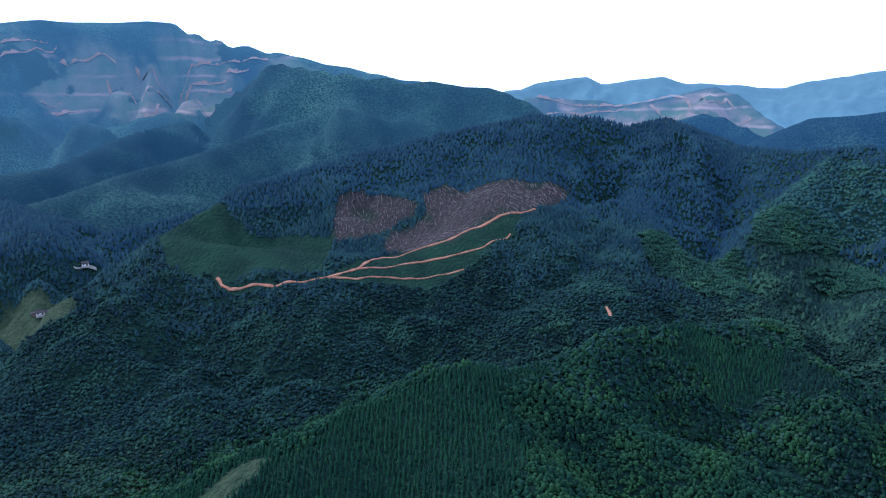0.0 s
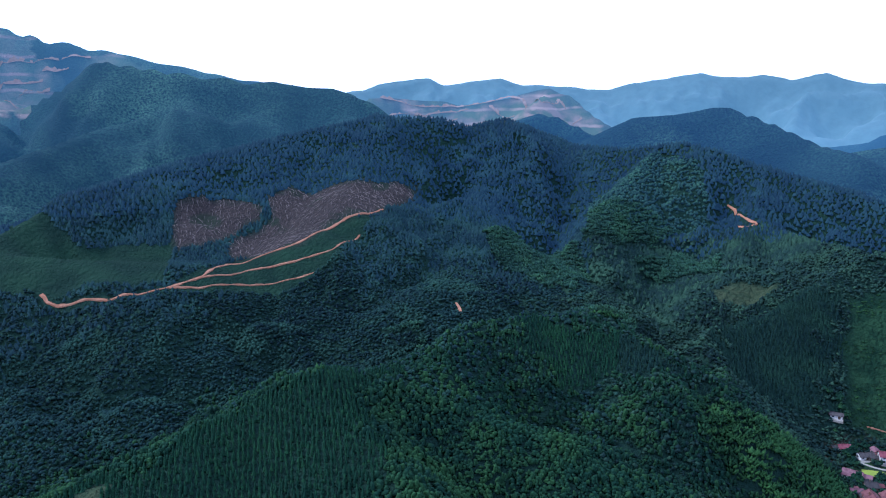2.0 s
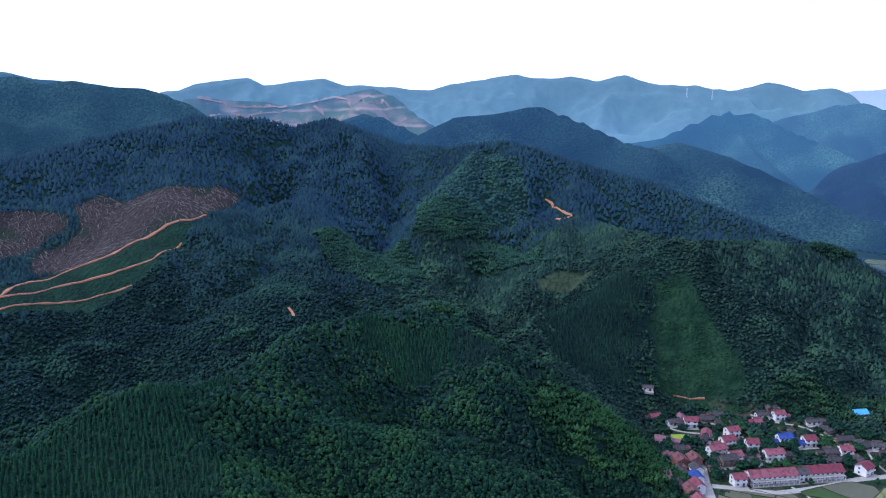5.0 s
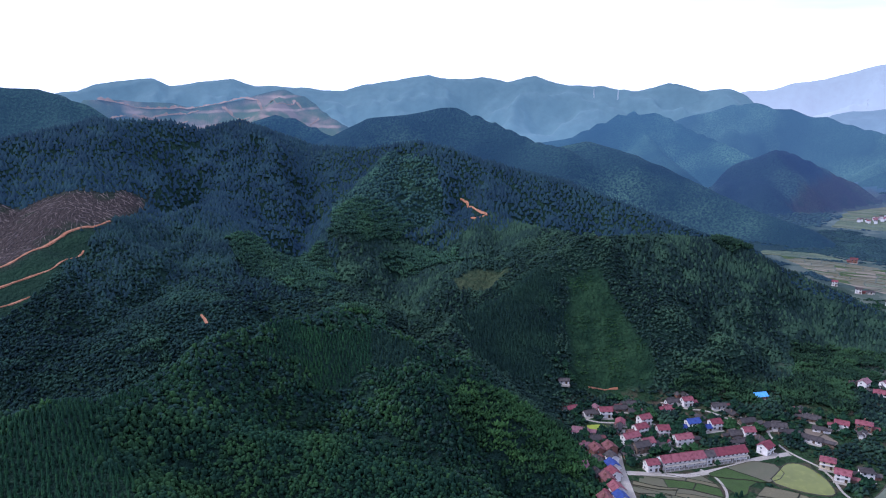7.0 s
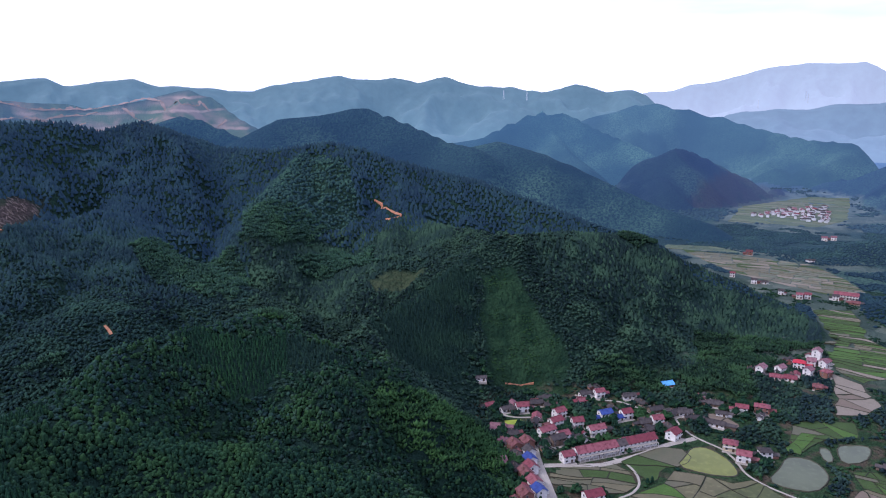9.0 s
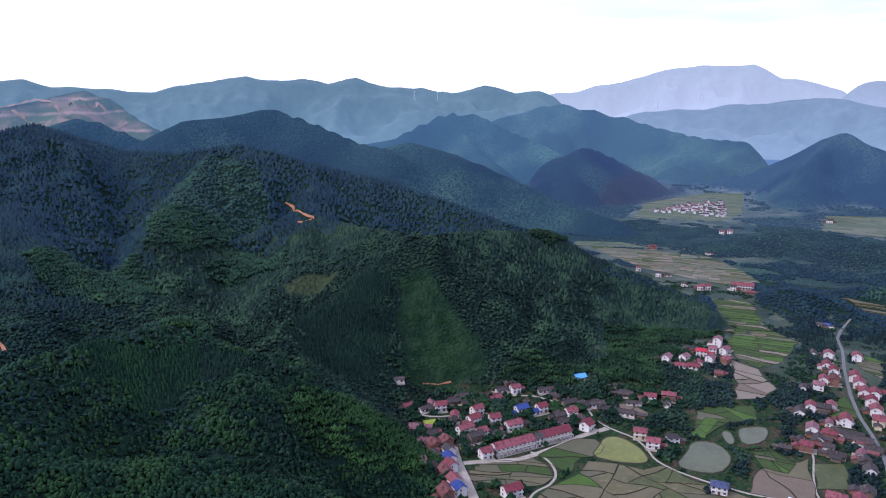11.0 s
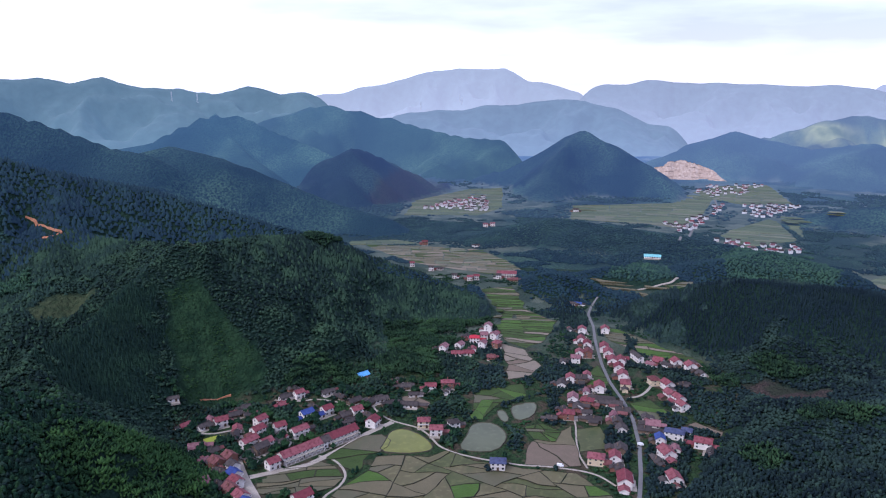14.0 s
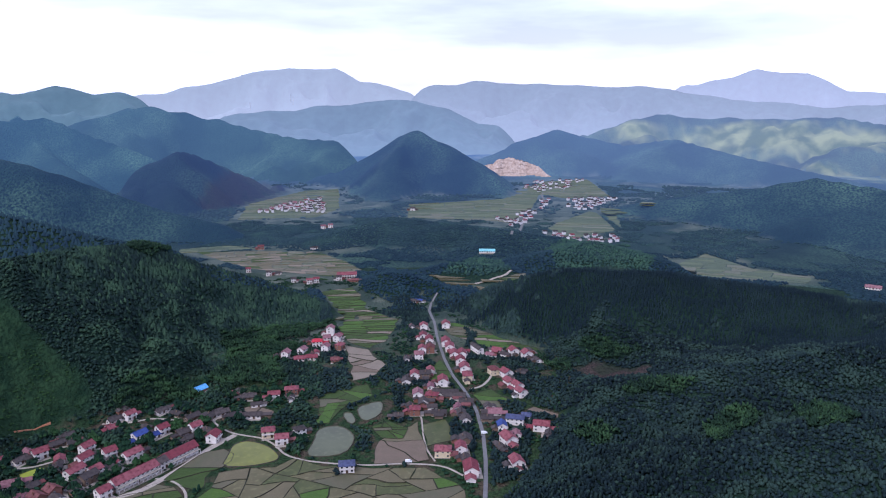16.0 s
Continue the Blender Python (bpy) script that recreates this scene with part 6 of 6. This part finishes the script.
def house(x, y, yaw, kind, length, depth, storeys):
    wall_mat, roof_mat, form, label = KINDS[kind]
    if kind != "row":
        length, depth = round(length * 0.88, 1), round(depth * 0.86, 1)
    if math.hypot(x, y) > 850 and kind not in ("teal", "row"):
        length, depth = round(length * 0.8, 1), round(depth * 0.8, 1)
    high, rise = STOREY * storeys - 0.1, depth * (0.30 if form == "gable" else 0.24)
    top = tagged(new("shed" if kind in ("shed", "teal") else "house", None), label, "shed" if kind in ("shed", "teal") else "house", "houses of the valley")
    top.matrix_world = pose(x, y, float(height(x, y)) + 0.15, 0, 0, yaw)
    size = (length, depth, storeys, form)
    obj("wall", cached(("wall", *size), wall_mat, wall_shell(length, depth, high, rise, form)), top)
    obj("roof", cached(("roof", *size), roof_mat, roof_shell(length, depth, high, rise, form)), top)
    obj("yard", cached(("yard", length, depth), CONCRETE, lambda bm: box(bm, -length / 2 - 0.5, length / 2 + 0.5, -depth / 2 - 3.0, depth / 2 + 0.4, -1.5, 0.06)), top, "pale concrete yard")
    if form == "gable":
        obj("ridge_cap", cached(("ridge_cap", *size), roof_mat, lambda bm: box(bm, -length / 2 - 0.5, length / 2 + 0.5, -0.18, 0.18, high + rise + 0.1, high + rise + 0.34)), top)
    front = -depth / 2 - 0.02
    n = max(2, int(length / 3.2))
    for s in range(storeys):
        z = STOREY * s + 1.65
        for k in range(n):
            u = (k + 0.5) / n * length - length / 2
            if s == 0 and k == n // 2:
                continue
            window(1.5, 1.5, top, pose(u, front, z))
            if length < 20:
                window(1.3, 1.4, top, pose(u, -front, z, 0, 0, 180))
        for e in (-1, 1):
            window(1.2, 1.4, top, pose(e * (length / 2 + 0.02), depth * 0.12, z, 0, 0, 90 * e))
    u = (n // 2 + 0.5) / n * length - length / 2
    door = obj("door", cached(("door",), TIMBER, lambda bm: box(bm, -0.8, 0.8, -0.08, 0.02, 0, 2.4)), top, "brown timber double door")
    door.matrix_local = pose(u, front, 0.06)
    if kind == "row":
        obj("porch_roof", cached(("porch_roof", length), CONCRETE, lambda bm: box(bm, -length / 2, length / 2, -depth / 2 - 2.4, -depth / 2, 3.0, 3.2)), top)
        for k in range(n + 1):
            post = obj("post", cached(("post",), WHITE, lambda bm: box(bm, -0.16, 0.16, -0.16, 0.16, 0, 3.0)), top)
            post.matrix_local = pose(-length / 2 + 0.2 + k * (length - 0.4) / n, -depth / 2 - 2.2, 0)
    elif storeys > 1 and kind in ("red", "beige", "slate", "blue"):
        obj("balcony", cached(("balcony", length, depth), WHITE, lambda bm: (box(bm, -length / 2, length / 2, -depth / 2 - 1.2, -depth / 2, 3.0, 3.15), box(bm, -length / 2, length / 2, -depth / 2 - 1.2, -depth / 2 - 1.05, 3.15, 3.95))), top)
    if kind not in ("row", "shed", "teal", "slate") and length < 14:
        r = random.Random(int(x * 7 + y * 13))
        for e in r.sample((-1, 1, 2), r.choice((1, 2, 2))):
            wing, room, low = round(length * r.uniform(0.4, 0.6), 1), round(depth * r.uniform(0.5, 0.75), 1), 2.5
            at = pose(x, y, 0, 0, 0, yaw) @ (Vector((0, depth / 2 + room / 2, 0)) if e == 2 else Vector((e * (length / 2 + wing / 2), 0, 0)))
            if min(float(near_line(np.array(at.x), np.array(at.y), [(px, py, 0) for px, py in pts])[0]) for _, pts in ROADS.values()) < 6:
                continue
            cover = r.choice((GREY, GREY, roof_mat, ORANGE))
            annex = obj("annex", cached(("annex", wing, room), r.choice((wall_mat, MUDBRICK, BRICK)), wall_shell(wing, room, low, room * 0.25, "gable")), top, "low side building")
            annex.matrix_local = pose(0, depth / 2 + room / 2 + 0.1, 0) if e == 2 else pose(e * (length / 2 + wing / 2 + 0.1), r.uniform(0, 0.2) * depth, 0)
            obj("annex_roof", cached(("annex_roof", wing, room), cover, roof_shell(wing, room, low, room * 0.25, "gable")), annex)
    if kind in ("old", "brick", "clay"):
        obj("chimney", cached(("chimney", depth, storeys), wall_mat, lambda bm: box(bm, -0.35, 0.35, depth * 0.2, depth * 0.2 + 0.6, high, high + rise + 0.9)), top)


# older, lower houses and sheds in the gaps between them
rng = random.Random(21)
INFILL = []
for hx, hy, yaw, kind, *_ in HOUSES:
    if 380 < math.hypot(hx, hy) < 760 and kind not in ("row", "slate", "shed", "teal"):
        for _ in range(4):
            a, d = rng.uniform(0, 6.28), rng.uniform(10, 15)
            x, y = hx + d * math.cos(a), hy + d * math.sin(a)
            if rng.random() < 0.2 and all(math.hypot(x - q[0], y - q[1]) > 9.5 for q in HOUSES + INFILL) and not keep_out(np.array([x]), np.array([y]))[0] and float(height(x, y)) < 6:
                INFILL.append((x, y, yaw + rng.choice((0, 90)), rng.choice(("old", "old", "dark", "dark", "pink", "red")), 8, 6, 1))
for row in HOUSES + INFILL:
    house(*row)

# far hamlets: small houses of two storeys
# white walls far off are greyed: haze put into the wall colour
HAZEDWHITE = surface("hazed_render", (0.64, 0.62, 0.64), (0.52, 0.50, 0.52), 0.25, 0.8, 1.2, 0.1, 0.01)
HAMLET = [("red", 8, 6, 1), ("pink", 8, 6, 2), ("pink", 7, 6, 1), ("dark", 9, 5, 1), ("white", 6, 5, 2), ("white", 8, 5, 2), ("dark", 7, 6, 2), ("pink", 6, 5, 2)]
rng = random.Random(5)
town = []
for key, (count, pts) in HAMLETS.items():
    p = [Vector(v) for v in pts]
    lo, hi = Vector((min(v.x for v in p), min(v.y for v in p))), Vector((max(v.x for v in p), max(v.y for v in p)))
    taken = []
    for _ in range(count * 30):
        q = Vector((rng.uniform(lo.x, hi.x), rng.uniform(lo.y, hi.y)))
        if len(taken) < count * 0.8 and float(in_shape(np.array(q.x), np.array(q.y), pts)) > 0 and all((q - r).length > 8.5 for r in taken):
            taken.append(q)
            kind, length, depth, storeys = rng.choice(HAMLET)
            wall_mat, roof_mat, form, label = KINDS[kind]
            wall_mat = HAZEDWHITE if wall_mat is WHITE else wall_mat
            high, rise = 2.6 * storeys, depth * 0.3
            place = pose(q.x, q.y, float(height(q.x, q.y)) + 0.1, 0, 0, rng.choice((20, 35, 110, 125)) + rng.uniform(-10, 10))
            size = (length, depth, storeys, form)
            shells = [("wall", cached(("wall", *size, "far"), wall_mat, wall_shell(length, depth, high, rise, form))), ("roof", cached(("roof", *size, "far"), roof_mat, roof_shell(length, depth, high, rise, form)))]
            if key != "far_village":
                for name, me in shells:
                    me = me.copy()
                    me.transform(place)
                    town.append(me)
                continue
            top = tagged(new("house", None), "far " + label, "house", "far hamlet houses")
            top.matrix_world = place
            for name, me in shells:
                obj(name, me, top)
tagged(join_meshes("far_town", town), "small white and grey houses of the far towns on the plain", "houses", kind="stuff")

# ---- single trees among the houses ----
BARK = surface("bark", (0.09, 0.065, 0.045), (0.055, 0.04, 0.03), 2.0, 0.95)


def tree_parts(seed):
    r = random.Random(seed)
    v, f = leafy(r, 12)
    me = bpy.data.meshes.new("crown")
    me.from_pydata((v * np.array([1.0, 1.0, 1.0])).tolist(), [], f.tolist())
    me.materials.append(BROADLEAF)
    bm = bmesh.new()
    bmesh.ops.create_cone(bm, segments=7, radius1=0.045, radius2=0.015, depth=0.75, matrix=Matrix.Translation((0, 0, 0.33)))
    for k in range(3):
        bmesh.ops.create_cone(bm, segments=5, radius1=0.02, radius2=0.006, depth=0.4, matrix=pose(0, 0, 0.42) @ pose(0, 0, 0, 0, 45, 120 * k + 30) @ Matrix.Translation((0, 0, 0.2)))
    tr = bpy.data.meshes.new("trunk")
    bm.to_mesh(tr)
    tr.materials.append(BARK)
    return tr, me


TREES = [tree_parts(k) for k in range(6)]
rng = random.Random(8)
cand = []
for hx, hy, *_ in HOUSES:
    if math.hypot(hx, hy) < 900:
        for _ in range(9):
            a, d = rng.uniform(0, 6.28), rng.uniform(7, 18)
            cand.append((hx + d * math.cos(a), hy + d * math.sin(a)))
cx, cy = np.array(cand).T
for x, y in [c for c, bad in zip(cand, keep_out(cx, cy)) if not bad][:300]:
    tr, cr = rng.choice(TREES)
    s = rng.uniform(3.2, 7.5)
    top = tagged(new("tree", None), "leafy green broadleaf tree beside a farmhouse", "tree", "trees among the houses")
    top.matrix_world = pose(x, y, float(height(x, y)) - 0.1, 0, 0, rng.uniform(0, 360)) @ Matrix.Diagonal((s, s, s * rng.uniform(0.9, 1.25), 1))
    obj("trunk", tr, top)
    obj("crown", cr, top)

x, y, h, g = spots(250, 1000, 3.2, 9)
m = (h < 4) & (fbm(x / 18, y / 18, 3, 91) > 0.46)
x, y, h = x[m], y[m], h[m]
m = ~keep_out(x, y)
ob = plant("bushes", "dark green bushes and hedges on the valley floor", x[m], y[m], h[m], g, SIMPLE, 2.6 + 1.6 * hash01(np.floor(x[m]), np.floor(y[m]), 2), 2.4, BROADLEAF, -0.5)

# ---- quarry and pylons far off ----
ROCK = surface("quarry_rock", (0.38, 0.28, 0.23), (0.48, 0.39, 0.34), 0.03, 0.95, 0.15, 0.6, 2.0)


def quarry(x, y, yaw, wide, high):
    """Stepped cut face: benches and ragged walls."""
    rng = np.random.default_rng(2)
    n, rows = 60, []
    u = np.linspace(-1, 1, n)
    bow = 16 * (1 - u * u) + 14 * (fbm(u * 5, u * 0, 3, 9) - 0.45)
    top = np.interp(u, (-1, -0.85, -0.62, -0.45, -0.2, 0.05, 0.3, 0.55, 0.8, 1), (0.2, 0.62, 0.66, 0.92, 1.0, 0.93, 0.82, 0.66, 0.5, 0.2)) + 0.25 * (fbm(u * 11, u * 0, 3, 4) - 0.45)
    for k in range(9):
        step, wall = (k + 1) // 2, k // 2
        jag = 5 * (fbm(u * 9 + k, u * 0 + k, 3, 6) - 0.45)
        rows.append(np.c_[u * wide / 2 * (1 - 0.03 * k), bow + step * 9 + jag, top * high * (wall + (k % 2) * 0.9) / 4.6])
    rows.append(rows[-1] + np.array([0, 40, -high * 0.5]))
    verts = np.concatenate(rows)
    faces = [(r * n + k, r * n + k + 1, (r + 1) * n + k + 1, (r + 1) * n + k) for r in range(len(rows) - 1) for k in range(n - 1)]
    me = bpy.data.meshes.new("quarry")
    me.from_pydata(verts.tolist(), [], faces)
    me.materials.append(ROCK)
    ob = tagged(new("quarry", me), "pale beige stepped quarry face in a hillside", "quarry")
    ob.matrix_world = pose(x, y, float(height(x, y)) - 4, 0, 0, yaw)


# quarry begin
quarry(2286.0, 352.0, -81, 265, 70)
# quarry end
# steel tone softened by haze put into the colour
STEEL = surface("pylon_steel", (0.55, 0.57, 0.62), (0.48, 0.50, 0.55), 1.0, 0.5)


def pylon_parts():
    def bar(bm, a, b, w):
        a, b = Vector(a), Vector(b)
        m = Matrix.Translation((a + b) / 2) @ (b - a).to_track_quat("Z", "Y").to_matrix().to_4x4()
        bmesh.ops.create_cube(bm, size=1, matrix=m @ Matrix.Diagonal((w, w, (b - a).length, 1)))
    mast, arms = bmesh.new(), bmesh.new()
    for sx in (-1, 1):
        for sy in (-1, 1):
            bar(mast, (4 * sx, 4 * sy, -25), (0.8 * sx, 0.8 * sy, 42), 0.9)
    for k in range(6):
        z0, z1 = 6 * k, 6 * k + 6
        w0, w1 = 2.8 - z0 / 21, 2.8 - z1 / 21
        bar(mast, (-w0, -w0, z0), (w1, -w1, z1), 0.6)
        bar(mast, (w0, w0, z0), (-w1, w1, z1), 0.6)
    for z in (26, 33, 40):
        bar(arms, (-8, 0, z), (8, 0, z), 0.8)
    out = []
    for name, bm in (("mast", mast), ("crossarm", arms)):
        me = bpy.data.meshes.new(name)
        bm.to_mesh(me)
        me.materials.append(STEEL)
        out.append(me)
    return out


PYLON = pylon_parts()
# pylons begin
PYLONS = [(2054, 2187, 227), (2155, 2158, 222), (2941, 1605, 188), (3024, 1441, 212), (3065, 1471, 223)]
# pylons end
for x, y, z in PYLONS:
    top = tagged(new("pylon", None), "pale lattice power pylon on a far ridge", "pylon", "power line pylons")
    top.matrix_world = pose(x, y, z + 14, 0, 0, math.degrees(math.atan2(y, x)) - 70) @ Matrix.Scale(0.55, 4)
    for name, me in zip(("mast", "crossarm"), PYLON):
        obj(name, me, top)

# a small van on the lane
VAN = surface("van_paint", (0.75, 0.75, 0.76), (0.66, 0.66, 0.68), 1.0, 0.35)
TYRE = surface("tyre_rubber", (0.02, 0.02, 0.02), (0.03, 0.03, 0.03), 3.0, 0.9)


def van(x, y, yaw):
    top = tagged(new("van", None), "small white van standing on the road", "van")
    top.matrix_world = pose(x, y, float(height(x, y)) + 0.32, 0, 0, yaw)
    bm = bmesh.new()
    box(bm, -2.3, 2.2, -0.85, 0.85, 0.3, 1.2)
    box(bm, -2.2, 1.3, -0.8, 0.8, 1.2, 1.95)
    bmesh.ops.bevel(bm, geom=bm.edges[:], offset=0.1, segments=1, affect="EDGES")
    me = bpy.data.meshes.new("body")
    bm.to_mesh(me)
    me.materials.append(VAN)
    body = obj("body", me, top)
    for u in (-1.4, 1.4):
        for w in (-0.82, 0.82):
            def wheel_build(bm):
                bmesh.ops.create_cone(bm, cap_ends=True, segments=12, radius1=0.33, radius2=0.33, depth=0.22, matrix=pose(0, 0, 0, 90))
            ob = obj("wheel", cached(("wheel",), TYRE, wheel_build), top)
            ob.matrix_local = pose(u, w, 0.33)
    win = obj("windscreen", cached(("windscreen",), PANE, lambda bm: box(bm, 1.31, 1.34, -0.7, 0.7, 1.25, 1.85)), top)


# van begin
van(436.8, 134.3, -86)
# van end
van(491.2, 93.1, -72)
